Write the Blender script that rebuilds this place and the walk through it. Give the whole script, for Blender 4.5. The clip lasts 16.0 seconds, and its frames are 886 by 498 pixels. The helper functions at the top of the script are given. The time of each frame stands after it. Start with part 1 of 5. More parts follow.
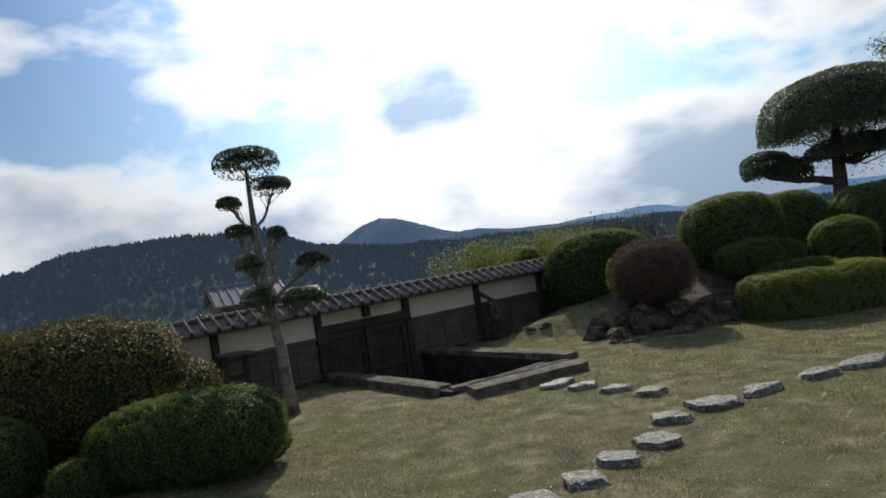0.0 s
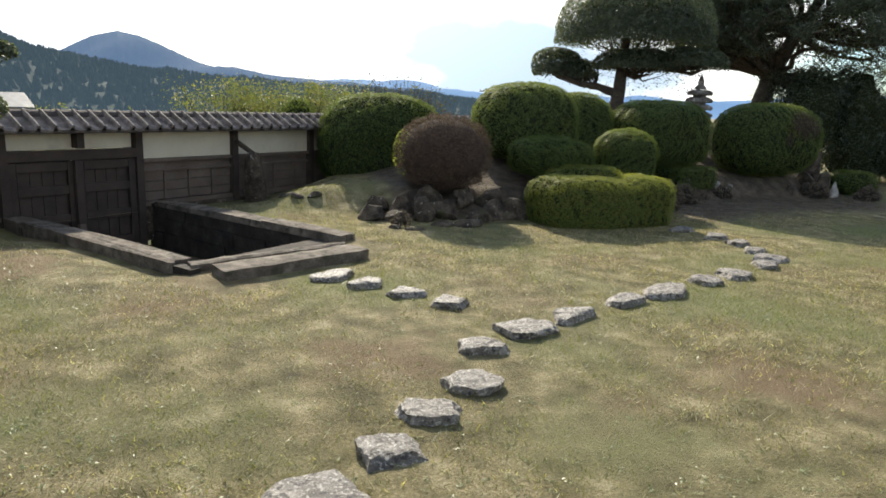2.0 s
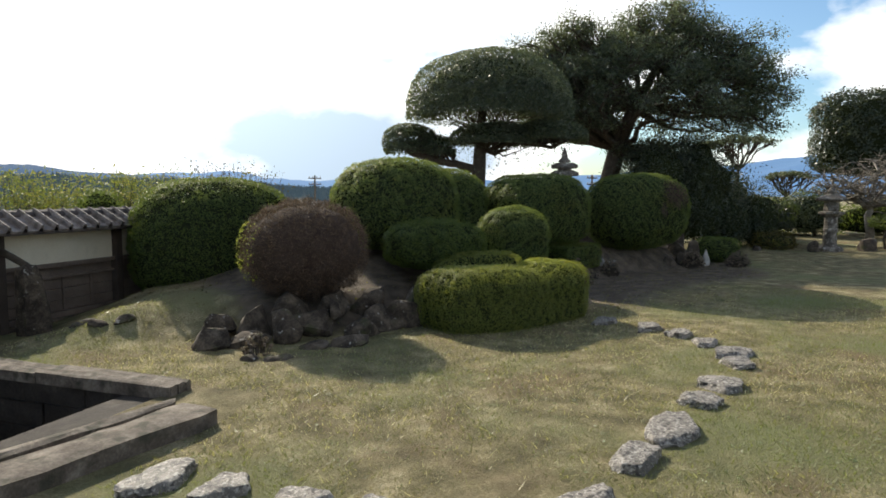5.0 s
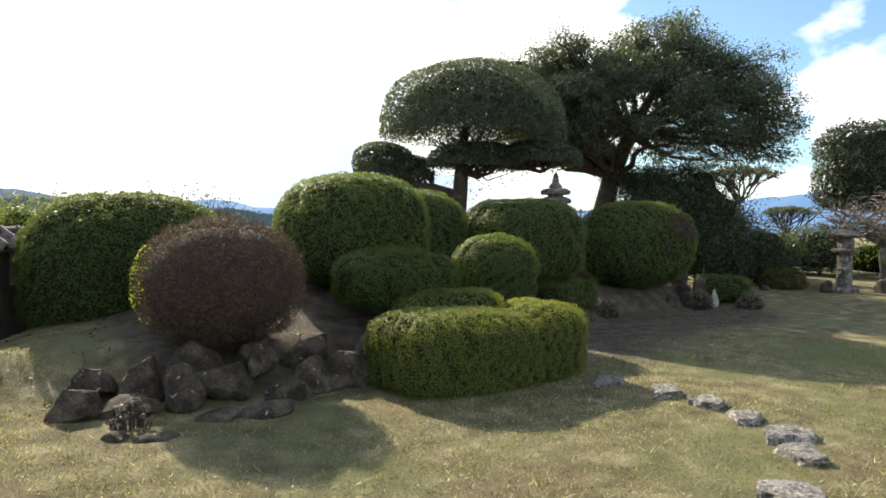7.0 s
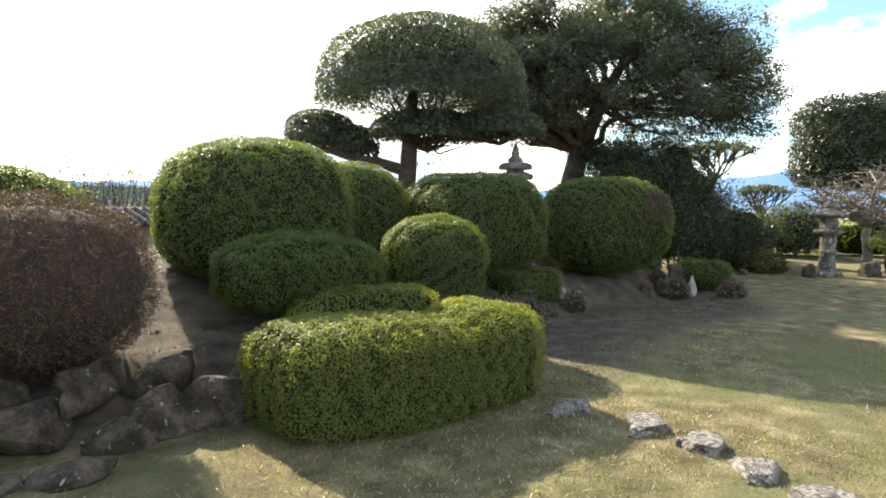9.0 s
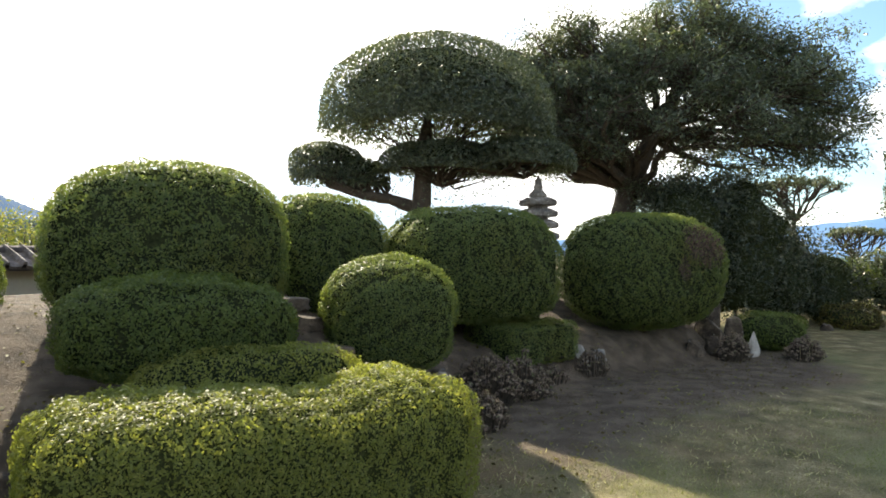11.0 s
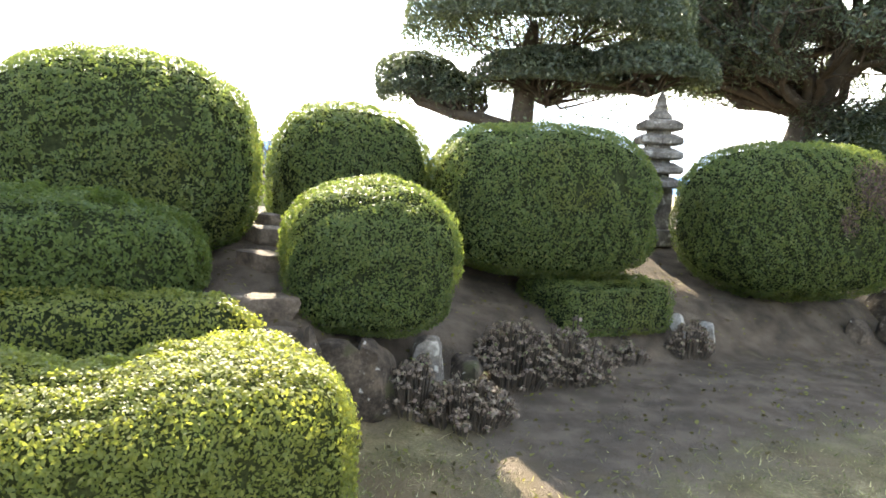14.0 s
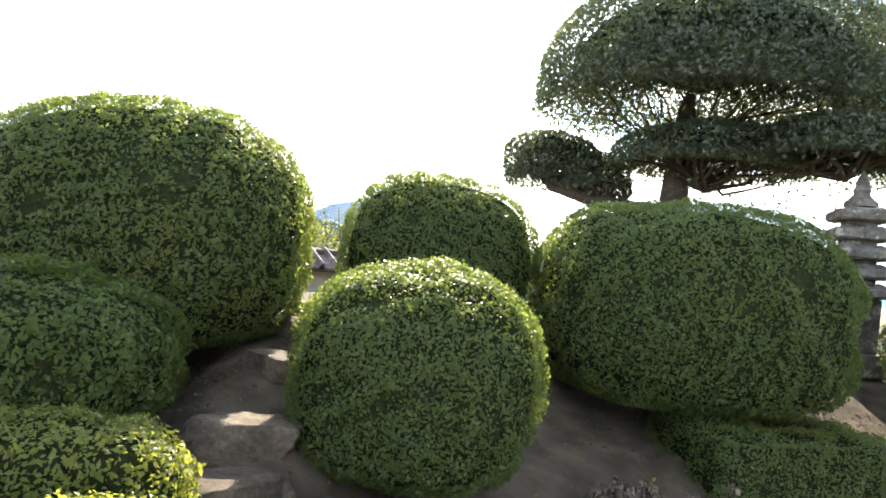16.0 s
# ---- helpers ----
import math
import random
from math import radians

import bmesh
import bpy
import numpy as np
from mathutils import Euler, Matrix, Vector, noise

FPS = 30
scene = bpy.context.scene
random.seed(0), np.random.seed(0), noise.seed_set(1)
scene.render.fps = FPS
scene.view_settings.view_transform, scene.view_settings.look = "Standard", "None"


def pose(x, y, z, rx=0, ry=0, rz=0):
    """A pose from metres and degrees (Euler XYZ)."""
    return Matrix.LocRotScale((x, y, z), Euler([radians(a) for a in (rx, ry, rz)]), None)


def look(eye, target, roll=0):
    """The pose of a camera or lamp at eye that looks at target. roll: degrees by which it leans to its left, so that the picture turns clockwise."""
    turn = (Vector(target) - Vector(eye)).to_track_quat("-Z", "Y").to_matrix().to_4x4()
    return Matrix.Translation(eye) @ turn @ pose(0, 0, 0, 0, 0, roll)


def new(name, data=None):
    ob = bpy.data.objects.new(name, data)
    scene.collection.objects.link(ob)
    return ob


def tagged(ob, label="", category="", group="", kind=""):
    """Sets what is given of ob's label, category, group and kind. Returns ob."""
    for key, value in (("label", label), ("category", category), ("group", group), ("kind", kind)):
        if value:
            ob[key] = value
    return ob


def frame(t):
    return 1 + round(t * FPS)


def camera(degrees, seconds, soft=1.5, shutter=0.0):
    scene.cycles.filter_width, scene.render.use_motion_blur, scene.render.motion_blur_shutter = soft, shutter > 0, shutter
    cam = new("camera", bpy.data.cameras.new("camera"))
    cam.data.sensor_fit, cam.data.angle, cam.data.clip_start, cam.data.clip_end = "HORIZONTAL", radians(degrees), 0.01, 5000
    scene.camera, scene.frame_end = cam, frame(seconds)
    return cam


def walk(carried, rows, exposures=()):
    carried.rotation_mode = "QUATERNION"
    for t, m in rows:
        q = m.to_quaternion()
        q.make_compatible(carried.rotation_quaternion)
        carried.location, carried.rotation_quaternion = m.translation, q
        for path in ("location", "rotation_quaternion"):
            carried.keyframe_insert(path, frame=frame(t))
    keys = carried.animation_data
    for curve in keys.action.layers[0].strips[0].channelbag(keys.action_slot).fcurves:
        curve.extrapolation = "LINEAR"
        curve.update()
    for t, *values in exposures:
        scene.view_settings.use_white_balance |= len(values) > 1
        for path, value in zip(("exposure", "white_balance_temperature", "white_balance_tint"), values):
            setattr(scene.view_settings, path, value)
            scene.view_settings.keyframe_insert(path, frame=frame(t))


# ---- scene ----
cam = camera(67.7, 16.0, soft=1.7)
METRES, EYE, TILT, LEAN, TURN = 13.2, 1.5, 0.0, 0.0, 0.0
ROWS = [
    (0.0, 0.0, 0.0, 0.0, 0.08, 0.55, 8.66),
    (0.5, -0.0017, 0.0371, 0.0035, -2.07, 10.7, 9.41),
    (1.0, -0.0051, 0.0777, -0.0, -5.01, 0.5, 4.4),
    (1.5, -0.0047, 0.1144, -0.007, -18.48, -12.72, 2.45),
    (2.0, -0.0073, 0.1425, -0.0035, -20.32, -12.64, -2.62),
    (2.5, -0.017, 0.1656, -0.0034, -20.68, -6.57, -2.77),
    (3.0, -0.0147, 0.1929, -0.0092, -21.72, -2.58, 0.12),
    (3.5, -0.0125, 0.2329, -0.0104, -25.03, -0.43, -0.3),
    (4.0, -0.0024, 0.266, -0.013, -29.73, -0.39, -0.86),
    (4.5, 0.0128, 0.2976, -0.0138, -32.0, -3.51, -1.0),
    (5.0, 0.0284, 0.3201, -0.011, -35.11, -5.03, -0.11),
    (7.5, 0.1469, 0.4412, -0.022, -36.36, -1.85, -1.41),
    (8.0, 0.1701, 0.4614, -0.0234, -38.41, -3.49, -0.98),
    (8.5, 0.1952, 0.4816, -0.0203, -39.45, -4.22, -1.04),
    (11.0, 0.3563, 0.5349, -0.0243, -31.67, -0.05, -1.21),
    (11.5, 0.3905, 0.5462, -0.0212, -32.32, 0.46, -1.59),
    (12.0, 0.4154, 0.553, -0.0234, -31.07, 1.26, -1.72),
    (12.5, 0.4364, 0.5646, -0.0252, -29.47, 0.25, -3.07),
    (13.0, 0.4597, 0.579, -0.0246, -27.85, -0.06, -3.89),
    (13.5, 0.4811, 0.59, -0.0246, -20.32, -3.77, -3.66),
    (14.0, 0.4929, 0.6024, -0.0258, -16.6, -6.37, -3.77),
    (14.5, 0.5084, 0.622, -0.0249, -5.59, -4.1, -3.96),
    (15.0, 0.524, 0.6453, -0.0264, -0.32, -1.69, -4.79),
    (15.5, 0.5376, 0.6655, -0.0257, -3.05, -0.78, -5.86),
    (16.0, 0.5468, 0.69, -0.0273, -2.86, 0.77, -6.06),
]
EXPOSURES = [(0.0, -0.6, 6500, 10), (0.5, -1.3, 5700, 10), (0.9, -1.5, 5950, 10), (1.2, -1.0, 6200, 10), (1.6, 0.0, 6800, 10), (2.0, 0.6, 7000, 10), (2.5, 0.65, 7000, 10), (3.0, 0.43, 6950, 10), (3.5, 0.0, 6900, 10), (4.0, 0.02, 6950, 10), (4.5, 0.25, 7000, 10),
             (5.0, 0.4, 7000, 10), (7.5, 0.95, 7200, 10), (8.0, 1.12, 7250, 10), (8.5, 1.42, 7350, 10), (11.0, 1.22, 7400, 10), (11.5, 1.38, 7500, 10), (12.5, 1.5, 7450, 10), (13.5, 2.08, 7400, 10), (14.0, 2.48, 7400, 10), (14.5, 2.8, 7400, 10), (15.0, 2.42, 7400, 10), (16.0, 2.06, 7300, 10)]
walk(cam, [(t, pose(0, 0, EYE, TILT, LEAN, TURN) @ pose(METRES * x, METRES * y, METRES * z, 90 + pitch, roll, yaw)) for t, x, y, z, yaw, pitch, roll in ROWS], EXPOSURES)

# ---- sky and sun ----
SUN_EL, SUN_AZ = 32.0, 4.3          # degrees up; degrees from +y towards +x
SUN_DIR = Vector((math.sin(radians(SUN_AZ)) * math.cos(radians(SUN_EL)), math.cos(radians(SUN_AZ)) * math.cos(radians(SUN_EL)), math.sin(radians(SUN_EL))))
sun = new("sun", bpy.data.lights.new("sun", "SUN"))
sun.data.energy, sun.data.angle, sun.data.color = 5.0, radians(0.6), (1.0, 0.93, 0.8)
sun.matrix_world = look((0, 0, 0), -SUN_DIR)


def sky_world():
    w = bpy.data.worlds.new("sky")
    scene.world = w
    w.use_nodes = True
    nt = w.node_tree
    nt.nodes.clear()
    add = nt.nodes.new
    out, bg, sky = add("ShaderNodeOutputWorld"), add("ShaderNodeBackground"), add("ShaderNodeTexSky")
    sky.sky_type, sky.sun_disc = "NISHITA", False
    sky.sun_elevation, sky.sun_rotation = radians(SUN_EL), radians(SUN_AZ)
    sky.air_density, sky.dust_density, sky.ozone_density = 1.0, 0.8, 2.0
    co, mp = add("ShaderNodeTexCoord"), add("ShaderNodeMapping")
    mp.inputs["Scale"].default_value = (1.0, 1.0, 1.9)
    n1 = add("ShaderNodeTexNoise")
    n1.inputs["Scale"].default_value, n1.inputs["Detail"].default_value, n1.inputs["Roughness"].default_value = 3.4, 9, 0.5
    r1, r2 = add("ShaderNodeValToRGB"), add("ShaderNodeValToRGB")
    r1.color_ramp.elements[0].position, r1.color_ramp.elements[1].position = 0.5, 0.6
    r2.color_ramp.elements[0].position, r2.color_ramp.elements[1].position = 0.56, 0.74
    r2.color_ramp.elements[0].color, r2.color_ramp.elements[1].color = (15.0, 15.2, 15.4, 1), (5.4, 7.0, 9.0, 1)
    mix = add("ShaderNodeMix")
    mix.data_type = "RGBA"
    # clouds thicken the glare round the sun
    dot = add("ShaderNodeVectorMath")
    dot.operation = "DOT_PRODUCT"
    dot.inputs[1].default_value = SUN_DIR
    glow = add("ShaderNodeMapRange")
    glow.inputs["From Min"].default_value, glow.inputs["From Max"].default_value = 0.12, 1.0
    glow.inputs["To Min"].default_value, glow.inputs["To Max"].default_value = 1.0, 2.6
    boost = add("ShaderNodeMix")
    boost.data_type, boost.blend_type = "RGBA", "MULTIPLY"
    boost.inputs["Factor"].default_value = 1.0
    link = nt.links.new
    link(co.outputs["Generated"], mp.inputs["Vector"])
    link(mp.outputs["Vector"], n1.inputs["Vector"])
    # more cloud low over the horizon than overhead
    sep, low, cover = add("ShaderNodeSeparateXYZ"), add("ShaderNodeMapRange"), add("ShaderNodeMath")
    link(co.outputs["Generated"], sep.inputs["Vector"])
    link(sep.outputs["Z"], low.inputs["Value"])
    low.inputs["From Min"].default_value, low.inputs["From Max"].default_value = 0.0, 0.42
    low.inputs["To Min"].default_value, low.inputs["To Max"].default_value = 0.15, -0.03
    cover.operation = "ADD"
    link(n1.outputs["Fac"], cover.inputs[0])
    link(low.outputs["Result"], cover.inputs[1])
    link(cover.outputs[0], r1.inputs["Fac"])
    link(co.outputs["Generated"], dot.inputs[0])
    peak = add("ShaderNodeMath")
    peak.operation = "POWER"
    peak.inputs[1].default_value = 9.0
    link(dot.outputs["Value"], peak.inputs[0])
    link(peak.outputs[0], glow.inputs["Value"])
    link(r1.outputs["Color"], mix.inputs["Factor"])
    tint = add("ShaderNodeMix")
    tint.data_type, tint.blend_type = "RGBA", "MULTIPLY"
    tint.inputs["Factor"].default_value = 1.0
    tint.inputs["B"].default_value = (1.0, 1.25, 1.42, 1)
    link(sky.outputs["Color"], tint.inputs["A"])
    link(tint.outputs["Result"], mix.inputs["A"])
    link(r2.outputs["Color"], mix.inputs["B"])
    link(mix.outputs["Result"], boost.inputs["A"])
    link(glow.outputs["Result"], boost.inputs["B"])
    link(boost.outputs["Result"], bg.inputs["Color"])
    bg.inputs["Strength"].default_value = 0.085
    link(cover.outputs[0], r2.inputs["Fac"])
    link(bg.outputs["Background"], out.inputs["Surface"])


sky_world()

# ---- materials ----


def ramp(nt, stops):
    r = nt.nodes.new("ShaderNodeValToRGB")
    els = r.color_ramp.elements
    while len(els) < len(stops):
        els.new(0.5)
    for e, (p, c) in zip(els, stops):
        e.position, e.color = p, (*c, 1)
    return r


def surface(name, stops, scale=6.0, rough=0.8, bump=0.3, fine=40.0, spots=None, metal=0.0, spec=0.3, bump_dist=0.02):
    """Two scales of noise for colour, a finer one for relief; spots: (colour, scale, low, high) for lichen, stains or moss."""
    m = bpy.data.materials.new(name)
    m.use_nodes = True
    nt = m.node_tree
    bsdf = nt.nodes["Principled BSDF"]
    n1, n2 = nt.nodes.new("ShaderNodeTexNoise"), nt.nodes.new("ShaderNodeTexNoise")
    n1.inputs["Scale"].default_value, n1.inputs["Detail"].default_value = scale, 5
    n2.inputs["Scale"].default_value, n2.inputs["Detail"].default_value, n2.inputs["Roughness"].default_value = fine, 8, 0.72
    geo = nt.nodes.new("ShaderNodeNewGeometry")
    link = nt.links.new
    link(geo.outputs["Position"], n1.inputs["Vector"])
    link(geo.outputs["Position"], n2.inputs["Vector"])
    add = nt.nodes.new("ShaderNodeMath")
    add.operation = "MULTIPLY_ADD"
    add.inputs[1].default_value = 0.45
    link(n2.outputs["Fac"], add.inputs[0])
    half = nt.nodes.new("ShaderNodeMath")
    half.operation = "MULTIPLY"
    half.inputs[1].default_value = 0.55
    link(n1.outputs["Fac"], half.inputs[0])
    link(half.outputs[0], add.inputs[2])
    r = ramp(nt, stops)
    link(add.outputs[0], r.inputs["Fac"])
    col = r.outputs["Color"]
    if spots:
        for c, sc, lo, hi in spots:
            n3 = nt.nodes.new("ShaderNodeTexNoise")
            n3.inputs["Scale"].default_value, n3.inputs["Detail"].default_value = sc, 7
            link(geo.outputs["Position"], n3.inputs["Vector"])
            mr = nt.nodes.new("ShaderNodeMapRange")
            mr.inputs["From Min"].default_value, mr.inputs["From Max"].default_value = lo, hi
            link(n3.outputs["Fac"], mr.inputs["Value"])
            mx = nt.nodes.new("ShaderNodeMix")
            mx.data_type = "RGBA"
            mx.inputs["B"].default_value = (*c, 1)
            link(mr.outputs["Result"], mx.inputs["Factor"])
            link(col, mx.inputs["A"])
            col = mx.outputs["Result"]
    link(col, bsdf.inputs["Base Color"])
    bsdf.inputs["Roughness"].default_value, bsdf.inputs["Metallic"].default_value = rough, metal
    bsdf.inputs["Specular IOR Level"].default_value = spec
    b = nt.nodes.new("ShaderNodeBump")
    b.inputs["Strength"].default_value, b.inputs["Distance"].default_value = bump, bump_dist
    link(add.outputs[0], b.inputs["Height"])
    link(b.outputs["Normal"], bsdf.inputs["Normal"])
    return m


def leaf_material(name, stops, translucent=0.42, rough=0.45, spec=0.2, patch=None):
    """Leaves: each island takes its own tint; light passes through. patch: (colour, scale, low, high) for dry or pale areas."""
    m = bpy.data.materials.new(name)
    m.use_nodes = True
    nt = m.node_tree
    bsdf = nt.nodes["Principled BSDF"]
    geo = nt.nodes.new("ShaderNodeNewGeometry")
    r = ramp(nt, stops)
    link = nt.links.new
    link(geo.outputs["Random Per Island"], r.inputs["Fac"])
    col = r.outputs["Color"]
    if patch:
        c, sc, lo, hi = patch
        n = nt.nodes.new("ShaderNodeTexNoise")
        n.inputs["Scale"].default_value, n.inputs["Detail"].default_value = sc, 4
        link(geo.outputs["Position"], n.inputs["Vector"])
        mr = nt.nodes.new("ShaderNodeMapRange")
        mr.inputs["From Min"].default_value, mr.inputs["From Max"].default_value = lo, hi
        link(n.outputs["Fac"], mr.inputs["Value"])
        mx = nt.nodes.new("ShaderNodeMix")
        mx.data_type = "RGBA"
        mx.inputs["B"].default_value = (*c, 1)
        link(mr.outputs["Result"], mx.inputs["Factor"])
        link(col, mx.inputs["A"])
        col = mx.outputs["Result"]
    link(col, bsdf.inputs["Base Color"])
    bsdf.inputs["Roughness"].default_value = rough
    bsdf.inputs["Specular IOR Level"].default_value = spec
    tr = nt.nodes.new("ShaderNodeBsdfTranslucent")
    bright = nt.nodes.new("ShaderNodeMix")
    bright.data_type, bright.blend_type = "RGBA", "MULTIPLY"
    bright.inputs["Factor"].default_value = 1.0
    bright.inputs["B"].default_value = (2.0, 1.9, 0.85, 1)
    link(col, bright.inputs["A"])
    link(bright.outputs["Result"], tr.inputs["Color"])
    ms = nt.nodes.new("ShaderNodeMixShader")
    ms.inputs["Fac"].default_value = translucent
    link(bsdf.outputs["BSDF"], ms.inputs[1])
    link(tr.outputs["BSDF"], ms.inputs[2])
    link(ms.outputs["Shader"], nt.nodes["Material Output"].inputs["Surface"])
    return m


LEAF = leaf_material("clipped_leaf", [(0.0, (0.078, 0.112, 0.045)), (0.5, (0.105, 0.145, 0.056)), (0.85, (0.125, 0.162, 0.062)), (1.0, (0.165, 0.19, 0.075))], translucent=0.54, rough=0.45, spec=0.3, patch=((0.14, 0.15, 0.05), 1.7, 0.56, 0.76))
LEAF_TOP = leaf_material("golden_clipped_leaf", [(0.0, (0.125, 0.152, 0.05)), (0.5, (0.155, 0.182, 0.056)), (0.85, (0.18, 0.204, 0.062)), (1.0, (0.225, 0.235, 0.078))], translucent=0.52, rough=0.5, spec=0.25, patch=((0.18, 0.19, 0.052), 3.0, 0.58, 0.76))
LEAF_DARK = leaf_material("clipped_leaf_dark", [(0.0, (0.064, 0.094, 0.034)), (0.6, (0.086, 0.12, 0.04)), (1.0, (0.12, 0.155, 0.054))], translucent=0.48, rough=0.5, spec=0.18)
LEAF_BROWN = leaf_material("bare_twig_leaf", [(0.0, (0.05, 0.036, 0.03)), (0.6, (0.1, 0.072, 0.058)), (1.0, (0.18, 0.125, 0.09))], translucent=0.12, rough=0.7, spec=0.2)
LEAF_RUST = leaf_material("rusty_leaf", [(0.0, (0.05, 0.04, 0.016)), (0.6, (0.1, 0.085, 0.03)), (1.0, (0.15, 0.16, 0.04))], translucent=0.25, rough=0.6)
# base paler and greyer than the leaf, taking in glare haze and sky sheen
LEAF_TREE = leaf_material("evergreen_leaf", [(0.0, (0.044, 0.06, 0.044)), (0.7, (0.076, 0.1, 0.07)), (1.0, (0.125, 0.145, 0.098))], translucent=0.34, rough=0.42, spec=0.45)
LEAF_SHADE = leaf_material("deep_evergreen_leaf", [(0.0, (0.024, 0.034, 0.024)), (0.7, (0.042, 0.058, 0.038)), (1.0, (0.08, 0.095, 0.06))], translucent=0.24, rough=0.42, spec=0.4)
LEAF_GREY = leaf_material("dry_rosette_leaf", [(0.0, (0.09, 0.066, 0.054)), (0.5, (0.16, 0.125, 0.1)), (0.85, (0.23, 0.19, 0.15)), (1.0, (0.12, 0.14, 0.06))], translucent=0.1, rough=0.6)
LEAF_BRIGHT = leaf_material("thicket_leaf", [(0.0, (0.08, 0.11, 0.035)), (0.6, (0.14, 0.165, 0.05)), (1.0, (0.22, 0.21, 0.08))], translucent=0.35, rough=0.55, spec=0.25)
BLADE = leaf_material("grass_blade", [(0.0, (0.06, 0.075, 0.03)), (0.4, (0.14, 0.145, 0.065)), (0.75, (0.27, 0.25, 0.14)), (1.0, (0.6, 0.56, 0.4))], translucent=0.35, rough=0.45, spec=0.35, patch=((0.155, 0.18, 0.075), 0.7, 0.44, 0.66))
WEED = leaf_material("lawn_weed", [(0.0, (0.12, 0.15, 0.06)), (0.6, (0.2, 0.235, 0.115)), (1.0, (0.24, 0.27, 0.15))], translucent=0.18, rough=0.42, spec=0.45)
# the deep shade between leaves, put into the colour of a solid core
INNER = surface("inner_leaf_shade", [(0.38, (0.016, 0.02, 0.01)), (0.62, (0.046, 0.056, 0.025))], 30, 1.0, 1.0, 120, spec=0.0)
INNER_GOLD = surface("inner_golden_shade", [(0.38, (0.028, 0.034, 0.014)), (0.62, (0.07, 0.08, 0.03))], 30, 1.0, 1.0, 120, spec=0.0)
INNER_BROWN = surface("inner_brown_twigs", [(0.3, (0.04, 0.026, 0.02)), (0.7, (0.085, 0.056, 0.042))], 14, 0.95, 0.8, 60)
BARK = surface("bark", [(0.3, (0.035, 0.027, 0.02)), (0.7, (0.1, 0.08, 0.06))], 9, 0.9, 0.9, 45)
BARK_PALE = surface("pale_bark", [(0.36, (0.1, 0.085, 0.068)), (0.62, (0.28, 0.25, 0.21))], 9, 0.85, 0.8, 45, [((0.1, 0.08, 0.06), 5, 0.5, 0.65)])
LAWN = surface("dry_lawn", [(0.36, (0.075, 0.066, 0.03)), (0.47, (0.16, 0.136, 0.065)), (0.55, (0.25, 0.212, 0.11)), (0.64, (0.42, 0.36, 0.22))], 3.4, 0.95, 1.0, 55,
               [((0.185, 0.13, 0.074), 0.9, 0.52, 0.7), ((0.165, 0.175, 0.074), 0.7, 0.48, 0.72)], bump_dist=0.07)
STONE = surface("weathered_stone", [(0.38, (0.06, 0.05, 0.04)), (0.49, (0.15, 0.13, 0.108)), (0.61, (0.3, 0.268, 0.228))], 9, 0.6, 1.0, 90,
                [((0.42, 0.39, 0.335), 48, 0.54, 0.62), ((0.04, 0.033, 0.026), 30, 0.54, 0.62)], spec=0.6, bump_dist=0.03)
STONE_DARK = surface("mossy_rock", [(0.4, (0.024, 0.018, 0.013)), (0.5, (0.062, 0.048, 0.035)), (0.62, (0.13, 0.103, 0.077))], 7, 0.92, 1.0, 38,
                     [((0.06, 0.062, 0.028), 5, 0.58, 0.72), ((0.3, 0.285, 0.255), 17, 0.65, 0.71)])
STONE_POST = surface("lichened_stone", [(0.36, (0.05, 0.042, 0.034)), (0.5, (0.13, 0.115, 0.098)), (0.64, (0.26, 0.24, 0.21))], 7, 0.9, 1.0, 40, [((0.36, 0.34, 0.3), 11, 0.58, 0.66)])
STONE_STEP = surface("trodden_stone", [(0.36, (0.04, 0.03, 0.022)), (0.5, (0.095, 0.074, 0.055)), (0.64, (0.18, 0.145, 0.11))], 8, 0.9, 0.9, 45)
STONE_PALE = surface("pale_rock", [(0.36, (0.16, 0.148, 0.13)), (0.6, (0.42, 0.4, 0.36))], 8, 0.85, 0.7, 40)
CONCRETE = surface("old_kerb_stone", [(0.36, (0.055, 0.044, 0.034)), (0.5, (0.125, 0.102, 0.08)), (0.64, (0.235, 0.2, 0.162))], 6, 0.9, 1.0, 45, [((0.05, 0.046, 0.032), 7, 0.52, 0.66)])
PLASTER = surface("cream_plaster", [(0.3, (0.55, 0.49, 0.37)), (0.7, (0.68, 0.62, 0.49))], 2.5, 0.9, 0.15, 40, [((0.42, 0.38, 0.3), 2.0, 0.58, 0.75)])
WOOD = surface("weathered_board", [(0.3, (0.075, 0.056, 0.044)), (0.55, (0.14, 0.108, 0.086)), (0.75, (0.22, 0.175, 0.14))], 3, 0.85, 0.5, 50)
WOOD_DARK = surface("dark_timber", [(0.3, (0.03, 0.023, 0.019)), (0.7, (0.078, 0.058, 0.046))], 4, 0.8, 0.5, 50)
TILE = surface("grey_roof_tile", [(0.38, (0.07, 0.056, 0.048)), (0.5, (0.16, 0.132, 0.115)), (0.64, (0.32, 0.275, 0.245))], 9, 0.8, 0.6, 60, [((0.09, 0.08, 0.06), 6, 0.55, 0.7)], spec=0.5)
TILE_DARK = surface("dark_roof_tile", [(0.3, (0.035, 0.028, 0.026)), (0.7, (0.1, 0.083, 0.076))], 8, 0.85, 0.6, 50, spec=0.3)
SLATE = surface("blue_grey_roof_tile", [(0.3, (0.09, 0.1, 0.115)), (0.7, (0.2, 0.215, 0.235))], 2, 0.6, 0.6, 14, spec=0.4)
